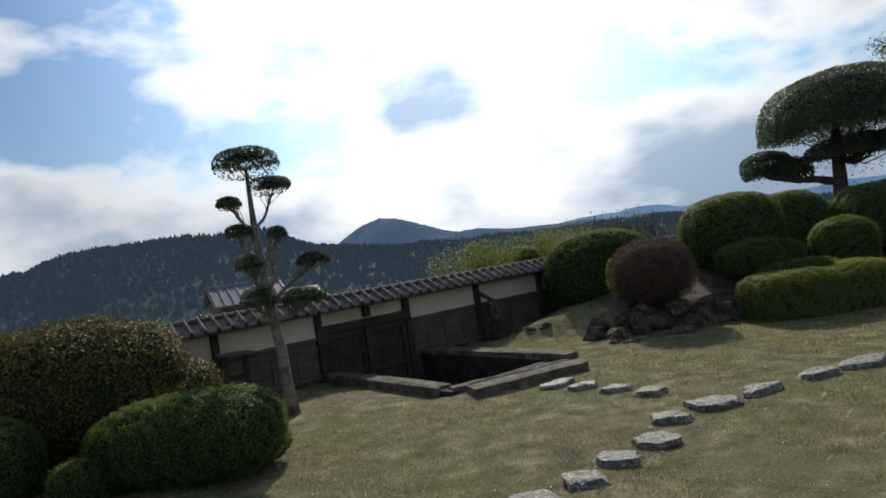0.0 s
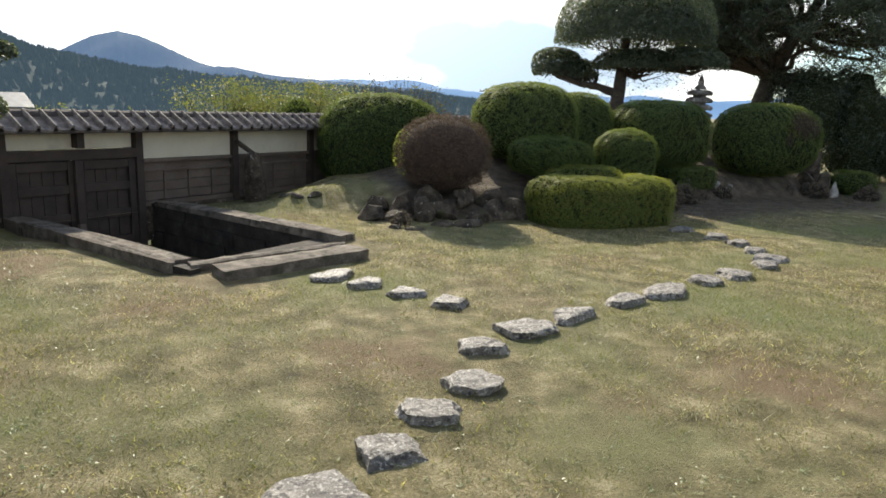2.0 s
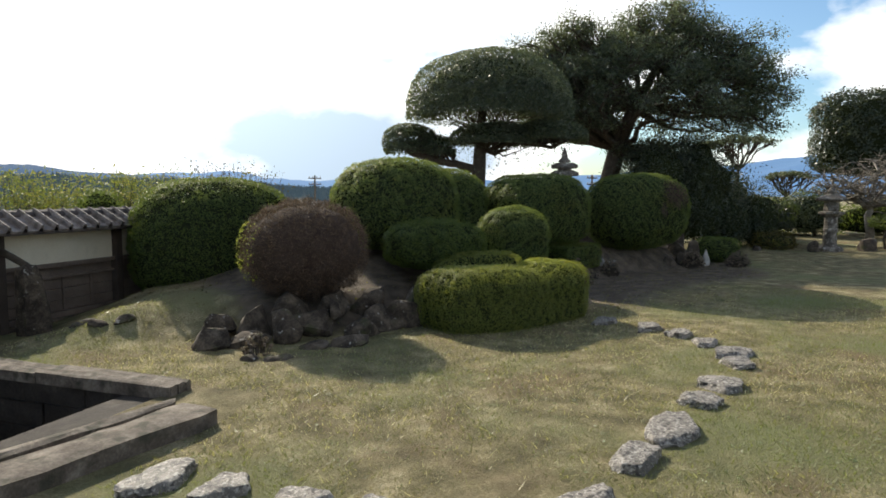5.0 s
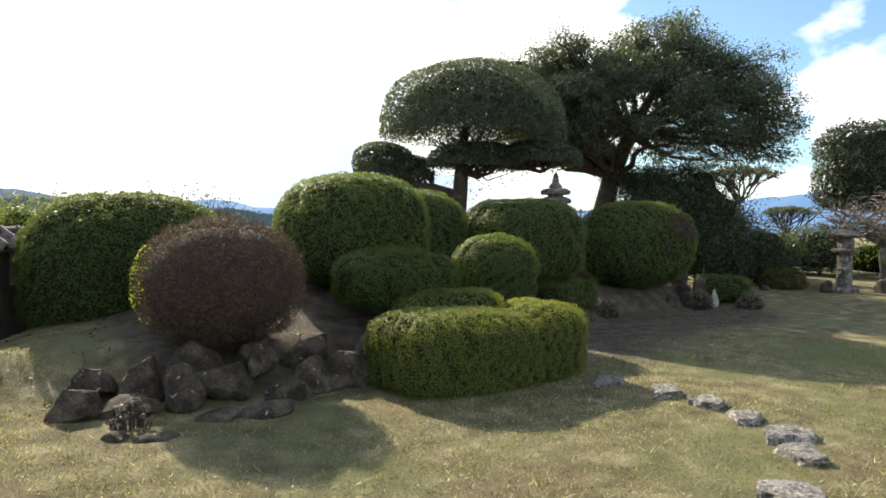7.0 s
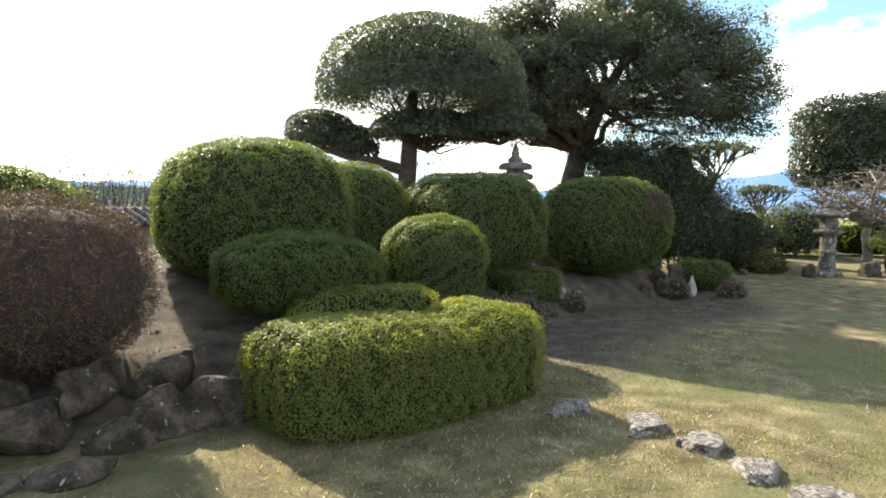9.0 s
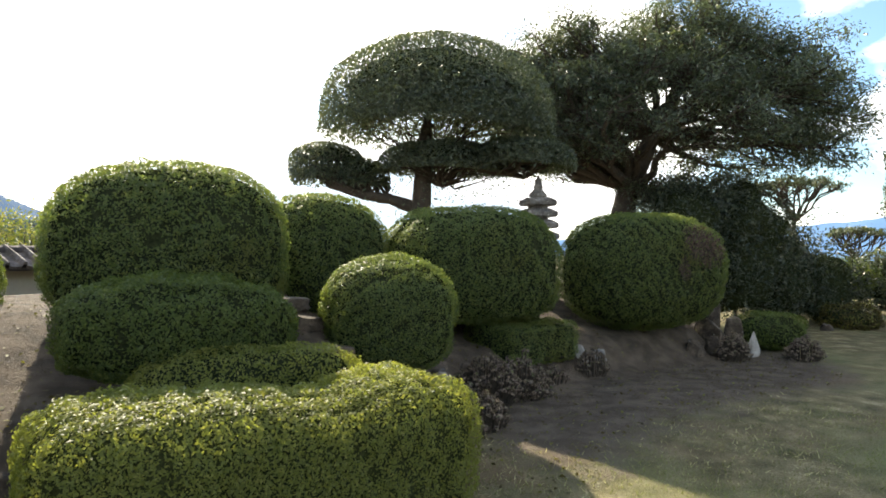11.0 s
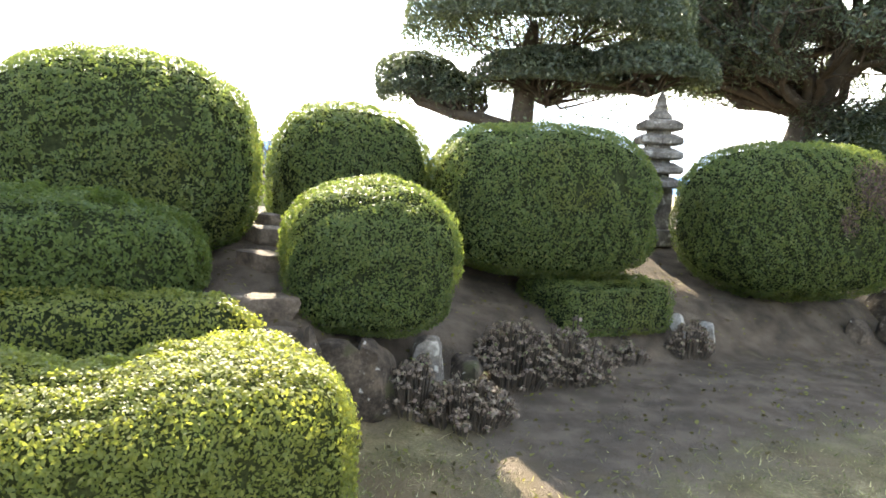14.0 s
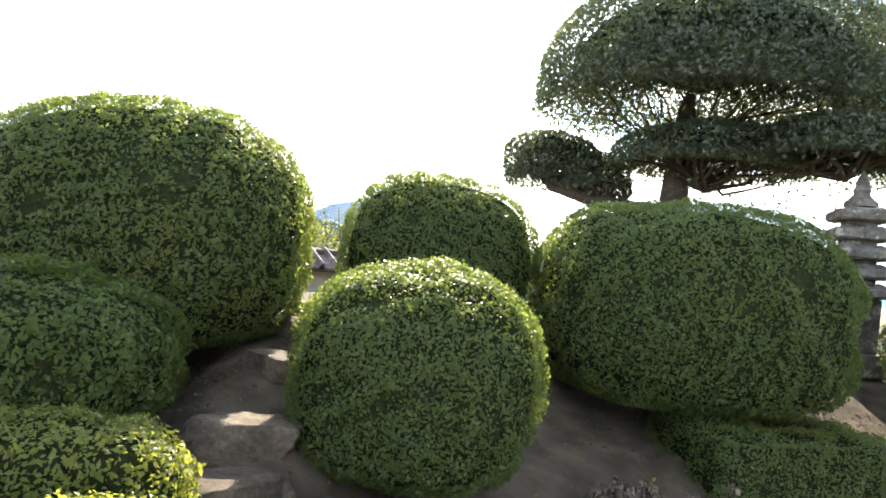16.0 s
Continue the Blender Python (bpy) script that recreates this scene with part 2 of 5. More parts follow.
# very dark brown stone of the sunken court
PIT_STONE = surface("dark_court_stone", [(0.35, (0.016, 0.013, 0.01)), (0.55, (0.042, 0.034, 0.027)), (0.7, (0.09, 0.076, 0.06))], 5, 0.9, 1.0, 34)
SOIL = surface("bare_soil", [(0.3, (0.07, 0.055, 0.04)), (0.7, (0.16, 0.125, 0.085))], 3, 0.95, 0.8, 40)


def mix_soil(m, dark, light):
    """Bare earth where the ground's soil value is high, broken up by noise."""
    nt = m.node_tree
    link = nt.links.new
    bsdf = nt.nodes["Principled BSDF"]
    col = bsdf.inputs["Base Color"].links[0].from_socket
    at = nt.nodes.new("ShaderNodeAttribute")
    at.attribute_name = "soil"
    geo, n = nt.nodes.new("ShaderNodeNewGeometry"), nt.nodes.new("ShaderNodeTexNoise")
    n.inputs["Scale"].default_value, n.inputs["Detail"].default_value = 5.0, 8
    link(geo.outputs["Position"], n.inputs["Vector"])
    a = nt.nodes.new("ShaderNodeMath")
    a.operation = "MULTIPLY_ADD"
    a.inputs[1].default_value = 1.4
    link(at.outputs["Fac"], a.inputs[0])
    link(n.outputs["Fac"], a.inputs[2])
    mr = nt.nodes.new("ShaderNodeMapRange")
    mr.inputs["From Min"].default_value, mr.inputs["From Max"].default_value = 0.9, 1.45
    link(a.outputs[0], mr.inputs["Value"])
    r = ramp(nt, [(0.35, dark), (0.65, light)])
    link(n.outputs["Fac"], r.inputs["Fac"])
    mx = nt.nodes.new("ShaderNodeMix")
    mx.data_type = "RGBA"
    link(mr.outputs["Result"], mx.inputs["Factor"])
    link(col, mx.inputs["A"])
    link(r.outputs["Color"], mx.inputs["B"])
    link(mx.outputs["Result"], bsdf.inputs["Base Color"])


mix_soil(LAWN, (0.066, 0.052, 0.038), (0.15, 0.118, 0.086))


# blue emission and bluish base colour stand in for the air's haze
def haze_material(name, dark, light, glow, scale):
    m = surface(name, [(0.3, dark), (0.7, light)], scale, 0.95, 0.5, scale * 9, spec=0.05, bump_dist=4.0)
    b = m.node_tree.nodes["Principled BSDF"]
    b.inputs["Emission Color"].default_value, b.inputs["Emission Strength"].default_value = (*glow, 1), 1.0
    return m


# haze put into each ridge's colour and emission, bluer with distance
HILL_NEAR = haze_material("hazy_wooded_hill", (0.01, 0.016, 0.012), (0.04, 0.05, 0.034), (0.03, 0.05, 0.072), 0.06)
HILL_MID = haze_material("hazy_wooded_mountain", (0.003, 0.008, 0.012), (0.008, 0.016, 0.02), (0.014, 0.066, 0.165), 0.02)
HILL_FAR = haze_material("hazy_distant_mountain", (0.03, 0.045, 0.06), (0.05, 0.07, 0.09), (0.09, 0.2, 0.4), 0.008)

# ---- helpers ----
U, N = Vector((0.809, 0.588, 0)), Vector((-0.588, 0.809, 0))      # along and across the garden wall
WALL_TURN = math.degrees(math.atan2(0.588, 0.809))


def un(u, n, z=0.0):
    return U * u + N * n + Vector((0, 0, z))


def link_mesh(name, me, material, parent=None, label=""):
    ob = new(name, me)
    me.materials.append(material)
    if parent is not None:
        ob.parent = parent
    if label:
        ob["label"] = label
    return ob


def part(name, bm, material, parent=None, label="", smooth=False):
    me = bpy.data.meshes.new(name)
    bm.normal_update()
    bm.to_mesh(me)
    bm.free()
    if smooth:
        me.shade_smooth()
    return link_mesh(name, me, material, parent, label)


def empty(name, m, label, category, group="", kind=""):
    ob = new(name)
    ob.matrix_world = m
    return tagged(ob, label, category, group, kind)


def box(bm, size, m, bevel=0.0):
    r = bmesh.ops.create_cube(bm, size=1.0)
    vs = r["verts"]
    bmesh.ops.scale(bm, vec=size, verts=vs)
    if bevel:
        es = list({e for v in vs for e in v.link_edges})
        rb = bmesh.ops.bevel(bm, geom=es, offset=bevel, segments=2, affect="EDGES", profile=0.6)
        vs = list({v for f in rb["faces"] for v in f.verts} | {v for v in vs if v.is_valid})
    bmesh.ops.transform(bm, matrix=m, verts=vs)
    return vs


def box_bm(size, m=Matrix(), bevel=0.008):
    bm = bmesh.new()
    box(bm, size, m, bevel)
    return bm


def tube(bm, pts, radii, sides=8):
    """A tapered limb through pts."""
    rings = []
    for i, p in enumerate(pts):
        p = Vector(p)
        d = (Vector(pts[min(i + 1, len(pts) - 1)]) - Vector(pts[max(i - 1, 0)])).normalized()
        a = d.cross(Vector((0.3, 0.9, 0.2))).normalized()
        b = d.cross(a)
        rings.append([bm.verts.new(p + (a * math.cos(k * math.tau / sides) + b * math.sin(k * math.tau / sides)) * radii[i]) for k in range(sides)])
    for r0, r1 in zip(rings, rings[1:]):
        for k in range(sides):
            bm.faces.new((r0[k], r0[(k + 1) % sides], r1[(k + 1) % sides], r1[k]))
    bm.faces.new(rings[0][::-1])
    bm.faces.new(rings[-1])


def wobble(p, f, seed):
    """Smooth noise of points (n, 3), about -1 to 1."""
    r = np.random.default_rng(seed)
    s = 0
    for _ in range(5):
        k, ph = r.normal(size=3) * f, r.uniform(0, 6.28)
        s = s + np.sin(p @ k + ph)
    return s / 3.0


def smooth(a):
    a = np.clip(a, 0, 1)
    return a * a * (3 - 2 * a)


FRONT_X = [-60, 0.2, 1.4, 2.4, 3.2, 4.5, 5.4, 6.6, 7.5, 8.4, 9.5, 11.0, 12.5, 13.5, 15.0, 16.5, 18.0, 60]
FRONT_Y = [13.0, 12.7, 11.9, 11.15, 10.95, 11.0, 11.0, 11.3, 11.45, 12.1, 12.45, 12.65, 12.7, 13.1, 14.5, 17.0, 22.0, 60]


def ground_z(x, y):
    """Height of the ground: the lawn, the planted mound, the drop behind the wall and the valley."""
    x, y = np.asarray(x, float), np.asarray(y, float)
    n = -0.588 * x + 0.809 * y
    u = 0.809 * x + 0.588 * y
    z = -0.28 * smooth(y / 5.5) + 0.012 * np.sin(x * 1.3 + 0.5) * np.cos(y * 1.1) + 0.25 * smooth((-3.0 - x) / 5)
    d = (y - np.interp(x, FRONT_X, FRONT_Y)) * 0.8
    left = smooth((x - 0.6) / 2.2)
    easy = smooth((3.2 - x) / 1.6)
    mound = 0.38 * smooth(d / (0.55 + 1.3 * easy)) + 0.5 * smooth((d - 0.4 - 0.5 * easy) / 1.9) * smooth((x - 2.5) / 1.9)
    z = z + left * mound * smooth((11.2 - n) / 1.5)
    # low grassy hump at the mound's end, and the trodden slope that carries the stone steps
    z = z + 0.27 * np.exp(-((x - 1.65) / 0.62) ** 2 - ((y - 12.35) / 0.5) ** 2)
    climb = np.interp(y, [11.1, 11.4, 11.72, 12.3, 12.9, 13.7, 15.0], [-0.26, 0.08, 0.27, 0.47, 0.6, 0.66, 0.6])
    w = np.exp(-((x - 6.58) / 0.42) ** 4) * smooth((y - 11.0) / 0.3) * smooth((15.2 - y) / 1.2)
    z = np.where(climb > z, z + (climb - z) * w, z)
    # the lawn is worn down along the court's kerb and slab
    a = np.clip(u, 4.9, 6.5)
    z = z - 0.035 * np.exp(-((n - 6.25) / 0.3) ** 2 - ((u - a) / 0.3) ** 2)
    b = np.clip(n, 7.3, 10.2)
    z = z - 0.06 * np.exp(-((u - 4.72) / 0.3) ** 2 - ((n - b) / 0.3) ** 2)
    z = z - 0.1 * smooth((n - 9.0) / 2) * (1 - left)
    far = np.hypot(x - 6, y - 6)
    drop = np.maximum(smooth((n - 11.3) / 40), smooth((far - 45) / 60))
    return z - 14.0 * drop


def on_ground(x, y, sink=0.0):
    return float(ground_z(x, y)) - sink


# ---- ground ----
PIT = (4.84, 7.03, 7.0, 10.75)       # u and n limits of the sunken gate court


def axis(lo, hi, step, lines, reach):
    a = list(np.arange(lo, hi + 1e-6, step))
    s, g = step, 1.35
    while a[-1] < reach:
        s *= g
        a.append(a[-1] + s)
    s = step
    while a[0] > -reach:
        s *= g
        a.insert(0, a[0] - s)
    a = np.array(a)
    for v in lines:
        a[np.argmin(np.abs(a - v))] = v
    return a


def build_ground():
    us, ns = axis(-3, 24, 0.16, PIT[:2], 4000), axis(-6, 15, 0.16, PIT[2:], 4000)
    gu, gn = np.meshgrid(us, ns, indexing="ij")
    x, y = gu * 0.809 - gn * 0.588, gu * 0.588 + gn * 0.809
    co = np.stack([x, y, ground_z(x, y)], -1).reshape(-1, 3)
    a, b = len(us), len(ns)
    faces = [(i * b + j, (i + 1) * b + j, (i + 1) * b + j + 1, i * b + j + 1) for i in range(a - 1) for j in range(b - 1)
             if not (PIT[0] - 1e-4 <= us[i] and us[i + 1] <= PIT[1] + 1e-4 and PIT[2] - 1e-4 <= ns[j] and ns[j + 1] <= PIT[3] + 1e-4)]
    me = bpy.data.meshes.new("ground")
    me.from_pydata(co.tolist(), [], faces)
    me.shade_smooth()
    d = (y - np.interp(x, FRONT_X, FRONT_Y)).ravel()
    xr, yr = x.ravel(), y.ravel()
    mask = smooth((d + 0.15) / 0.5) * smooth((xr - 2.3) / 1.0) * smooth((19 - xr) / 3)
    bare = smooth((d + 2.6) / 1.6) * smooth((xr - 6.8) / 1.5) * smooth((17 - xr) / 4) * 0.75
    me.attributes.new("soil", "FLOAT", "POINT").data.foreach_set("value", np.maximum(mask, bare).astype(np.float32))
    tagged(link_mesh("ground", me, LAWN), "dry autumn lawn with greener patches", "ground", kind="structure")


build_ground()


def hill(name, az_pts, dist, depth, material, seed, rough=0.012):
    """A ridge seen from afar: az_pts are (degrees left of +y, degrees of height of its crest)."""
    az = np.linspace(az_pts[0][0], az_pts[-1][0], 260)
    el = np.interp(-az, [-p[0] for p in az_pts], [p[1] for p in az_pts])
    rng = np.random.default_rng(seed)
    crest = np.tan(np.radians(el)) * dist
    crest = crest + np.convolve(rng.normal(size=270), np.ones(11) / 11, "valid")[:260] * dist * rough * 0.35 + np.abs(rng.normal(size=260)) * dist * rough * 0.16
    rows, faces = [], []
    steps = 14
    for k in range(steps + 1):
        f = k / steps
        r = dist - depth * (1 - f)
        h = -16 + (crest + 16) * np.sin(f * math.pi / 2) ** 1.3 + (np.sin(az * 0.9 + k * 0.7 + seed) + np.sin(az * 0.37 - k * 0.4)) * dist * 0.004 * f * (1 - f) * 4
        rows.append(np.stack([-np.sin(np.radians(az)) * r + 2, np.cos(np.radians(az)) * r + 5, h + 1.4 * f], -1))
    rows.append(rows[-1] * [1.15, 1.15, 1] - [0, 0, 1.15 * 0 + dist * 0.12])
    co = np.concatenate(rows)
    for k in range(len(rows) - 1):
        for i in range(259):
            faces.append((k * 260 + i, k * 260 + i + 1, (k + 1) * 260 + i + 1, (k + 1) * 260 + i))
    me = bpy.data.meshes.new(name)
    me.from_pydata(co.tolist(), [], faces)
    me.shade_smooth()
    tagged(link_mesh(name, me, material), "", "mountain", kind="structure")
    return rows


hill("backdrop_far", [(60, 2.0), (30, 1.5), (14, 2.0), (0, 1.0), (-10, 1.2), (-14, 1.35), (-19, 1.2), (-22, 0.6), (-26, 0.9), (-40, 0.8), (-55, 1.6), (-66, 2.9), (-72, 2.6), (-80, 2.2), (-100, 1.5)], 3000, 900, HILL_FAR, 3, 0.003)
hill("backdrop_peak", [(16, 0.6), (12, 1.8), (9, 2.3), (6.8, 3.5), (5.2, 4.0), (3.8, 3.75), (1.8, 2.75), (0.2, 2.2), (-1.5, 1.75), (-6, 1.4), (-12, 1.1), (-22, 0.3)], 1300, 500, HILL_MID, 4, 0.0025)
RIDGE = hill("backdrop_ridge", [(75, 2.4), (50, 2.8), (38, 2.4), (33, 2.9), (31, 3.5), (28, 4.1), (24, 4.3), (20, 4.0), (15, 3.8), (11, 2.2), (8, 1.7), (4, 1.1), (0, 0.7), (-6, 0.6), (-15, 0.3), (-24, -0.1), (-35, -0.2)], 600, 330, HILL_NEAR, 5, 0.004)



def far_woods():
    """Conifers on the near ridge, each a small rough cone."""
    rng = np.random.default_rng(17)
    n = 16000
    k, i = rng.random(n) ** 0.6 * 13.0, rng.integers(0, 259, n)
    k = np.where(rng.random(n) < 0.25, 13.9, k)
    lo = k.astype(int)
    f = (k - lo)[:, None]
    a = np.stack(RIDGE[:15])
    p = a[lo, i] * (1 - f) + a[lo + 1, i] * f
    g = rng.random(n)[:, None]
    p = p * (1 - g) + (a[lo, i + 1] * (1 - f) + a[lo + 1, i + 1] * f) * g
    h, w = rng.uniform(2.5, 6, n), rng.uniform(1.6, 3.0, n)
    ang = rng.uniform(0, 6.28, n)
    verts, faces = [], []
    ring = [p + np.stack([np.cos(ang + q * 1.2566) * w, np.sin(ang + q * 1.2566) * w, -1.0 + h * 0.12 * rng.random(n)], 1) for q in range(5)]
    top = p + np.stack([rng.normal(size=n) * 0.5, rng.normal(size=n) * 0.5, h], 1)
    v = np.stack(ring + [top], 1).reshape(-1, 3)
    for b in range(0, 6 * n, 6):
        faces += [(b + q, b + (q + 1) % 5, b + 5) for q in range(5)]
    me = bpy.data.meshes.new("far_woods")
    me.from_pydata(v.tolist(), [], faces)
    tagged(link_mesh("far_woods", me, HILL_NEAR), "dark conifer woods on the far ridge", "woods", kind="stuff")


far_woods()

# ---- foliage ----


def leaf_mesh(name, pts, nrm, size, material, parent, rng, tilt=0.75, aspect=0.55, spread=0.3):
    """One mesh of many small folded leaves at pts that face about nrm."""
    n = len(pts)
    d = nrm + rng.normal(size=(n, 3)) * tilt
    d /= np.linalg.norm(d, axis=1)[:, None]
    t = np.cross(d, rng.normal(size=(n, 3)))
    t /= np.linalg.norm(t, axis=1)[:, None]
    b = np.cross(d, t)
    ln = (size * (1 + spread * rng.normal(size=n)).clip(0.4, 1.9))[:, None]
    w = ln * aspect * 0.5
    v = np.stack([pts - t * ln * 0.5, pts + b * w + d * w * 0.35, pts + t * ln * 0.5, pts - b * w + d * w * 0.35], 1).reshape(-1, 3)
    me = bpy.data.meshes.new(name)
    me.vertices.add(4 * n)
    me.vertices.foreach_set("co", v.astype(np.float32).ravel())
    me.loops.add(4 * n)
    me.loops.foreach_set("vertex_index", np.arange(4 * n, dtype=np.int32))
    me.polygons.add(n)
    me.polygons.foreach_set("loop_start", np.arange(0, 4 * n, 4, dtype=np.int32))
    me.update(calc_edges=True)
    ob = link_mesh(name, me, material, parent)
    ob["kind"] = "stuff"
    return ob


def flank(q, r, p):
    """Below its widest line a clipped shrub stands nearly upright instead of closing to a ball."""
    t = np.clip(-q[:, 2] / r[2], 0, 0.999)
    e = max(p + 1.0, 3.6)
    f = np.minimum((1 - t ** e) ** (1 / e) / (1 - t ** p) ** (1 / p), 1.45)
    return q * np.stack([f, f, np.ones(len(q))], 1)


def shell(c, r, p, rot, count, rng, seed, lump=0.03, full=False):
    """Points and normals on a rounded block (superellipsoid) with soft lumps."""
    c, r = np.array(c, float), np.array(r, float)
    d = rng.normal(size=(count * 3, 3))
    d /= np.linalg.norm(d, axis=1)[:, None]
    k = (np.abs(d / r) ** p).sum(1) ** (-1 / p)
    q = d * k[:, None]
    n = np.sign(q) * np.abs(q / r) ** (p - 1) / r
    n /= np.linalg.norm(n, axis=1)[:, None]
    wt = k ** 2 / np.maximum((n * d).sum(1), 0.15)
    q, n = q[rng.random(len(q)) < wt / np.quantile(wt, 0.98)], None
    q = q[:count]
    n = np.sign(q) * np.abs(q / r) ** (p - 1) / r
    n /= np.linalg.norm(n, axis=1)[:, None]
    if full:
        q = flank(q, r, p)
        n[:, 2] = np.where(q[:, 2] < 0, n[:, 2] * 0.5, n[:, 2])
    q = q + n * (wobble(q, 2.6, seed) * lump + wobble(q, 9.0, seed + 1) * lump * 0.4)[:, None]
    co, s = math.cos(radians(rot)), math.sin(radians(rot))
    R = np.array([[co, -s, 0], [s, co, 0], [0, 0, 1]])
    q, n = q @ R.T + c, n @ R.T
    return q, n


def inside(q, c, r, p, rot, f=0.94):
    co, s = math.cos(radians(rot)), math.sin(radians(rot))
    l = (q - np.array(c)) @ np.array([[co, -s, 0], [s, co, 0], [0, 0, 1]])
    return ((np.abs(l) / (np.array(r) * f)) ** p).sum(1) < 1


# solid filler body behind the leaves; its dark colour stands for inner shade
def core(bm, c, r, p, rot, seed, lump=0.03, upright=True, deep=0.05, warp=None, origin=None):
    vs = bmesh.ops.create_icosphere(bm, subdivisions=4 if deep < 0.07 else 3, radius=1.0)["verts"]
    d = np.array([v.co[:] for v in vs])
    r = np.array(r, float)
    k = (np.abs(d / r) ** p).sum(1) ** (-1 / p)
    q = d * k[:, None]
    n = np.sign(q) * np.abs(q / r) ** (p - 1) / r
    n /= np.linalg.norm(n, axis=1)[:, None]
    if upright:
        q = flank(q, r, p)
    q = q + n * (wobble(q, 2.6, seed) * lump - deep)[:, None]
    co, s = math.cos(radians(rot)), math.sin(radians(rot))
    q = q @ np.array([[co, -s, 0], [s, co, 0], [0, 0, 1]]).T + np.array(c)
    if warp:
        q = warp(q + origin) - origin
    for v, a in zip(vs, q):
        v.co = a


SEED = [100]


def bush(label, lobes, leaf=0.021, density=8000, material=None, inner=None, lump=0.03, name="clipped_shrub", group="clipped shrubs of the mound", tilt=0.46, aspect=0.5, stems=4, fuzz=0.008, category="shrub", upright=True, holes=1.0, warp=None):
    """A clipped shrub from rounded lobes (centre, radii, squareness, turn): solid core (shade-dark by default), outer
    leaves, stems to the ground.
    """
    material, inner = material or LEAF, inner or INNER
    SEED[0] += 10
    seed = SEED[0]
    rng = np.random.default_rng(seed)
    cx, cy = lobes[0][0][:2]
    base = Vector((cx, cy, on_ground(cx, cy)))
    root = empty(name, Matrix.Translation(base), label, category, group)
    bm = bmesh.new()
    P, Q = [], []
    lobes = [(c, tuple(v - leaf for v in r), p, rot) for c, r, p, rot in lobes]
    for i, (c, r, p, rot) in enumerate(lobes):
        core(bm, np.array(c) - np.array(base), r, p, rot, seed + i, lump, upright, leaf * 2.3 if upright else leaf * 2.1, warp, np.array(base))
        a, b, h = r
        area = 4 * math.pi * (((a * b) ** 1.6 + (a * h) ** 1.6 + (b * h) ** 1.6) / 3) ** (1 / 1.6) * (1 + 0.09 * (p - 2))
        q, n = shell(c, r, p, rot, int(area * density * 1.12), rng, seed + i, lump, upright)
        if warp:
            q = warp(q)
        keep = np.ones(len(q), bool)
        for j, (c2, r2, p2, rot2) in enumerate(lobes):
            if j != i:
                keep &= ~inside(q, c2, r2, p2, rot2)
        keep &= q[:, 2] > ground_z(q[:, 0], q[:, 1]) - 0.02
        q, n = q[keep], n[keep]
        tuft = wobble(q, 1.0 / (leaf * 1.9), seed + 3)
        gap = wobble(q, 11.0, seed + 6) * wobble(q, 3.1, seed + 8)
        pit = wobble(q, 0.62 / leaf, seed + 11) + 0.5 * wobble(q, 0.25 / leaf, seed + 12)
        keep = rng.random(len(q)) > np.maximum(np.maximum(0.75 * np.clip(-tuft - 0.25, 0, 1), holes * 0.25 * np.clip((gap - 0.22) * 5, 0, 1)), 0.3 * holes * np.clip((pit - 0.55) * 4, 0, 1) * (n[:, 2] < 0.45))
        q, n, tuft, gap, pit = q[keep], n[keep], tuft[keep], gap[keep], pit[keep]
        q = q + n * (rng.normal(size=len(q)) * fuzz + np.clip(tuft, -1.2, 0.42) * leaf * 1.2 - holes * np.clip((gap - 0.08) * 3.5, 0, 1) * leaf * 1.5 - holes * np.clip((pit - 0.3) * 2, 0, 1) * leaf * 1.1 * np.clip(1.1 - n[:, 2], 0.05, 1) - (rng.random(len(q)) < 0.28) * leaf * 0.9)[:, None]
        P.append(q)
        Q.append(n)
    part("dark_core", bm, inner, root, smooth=True)
    P, Q = np.concatenate(P), np.concatenate(Q)
    leaf_mesh("foliage", P - np.array(base), Q, leaf, material, root, rng, tilt, aspect)
    low = min(c[2] - r[2] for c, r, p, rot in lobes)
    for k in range(stems):
        c, r, p, rot = lobes[k % len(lobes)]
        x, y = c[0] + rng.normal() * r[0] * 0.15, c[1] + rng.normal() * r[1] * 0.15
        bm = bmesh.new()
        z0, z1 = on_ground(x, y, 0.05), max(c[2] - r[2] * 0.5, on_ground(x, y) + 0.1)
        tube(bm, [Vector((x, y, z0)) - base, Vector((x + rng.normal() * 0.05, y + rng.normal() * 0.05, (z0 + z1) / 2)) - base, Vector((x + rng.normal() * 0.12, y + rng.normal() * 0.12, z1)) - base], [0.035, 0.028, 0.02], 6)
        part("stem", bm, BARK, root)
    return root


# ---- the mound's clipped shrubs ----
bush("broad green clipped dome on the mound", [((3.3, 14.35, 0.62), (1.2, 1.05, 0.95), 2.6, 0)], material=LEAF_DARK, leaf=0.026, density=5000)
BARE = bush("brown bare-twigged round shrub above the rocks", [((3.56, 11.68, 0.65), (0.76, 0.72, 0.61), 2.35, 0)], leaf=0.034, material=LEAF_BROWN, inner=INNER_BROWN, aspect=0.15, tilt=1.2, density=8200, fuzz=0.022, upright=False)
BARE_SEED = SEED[0]


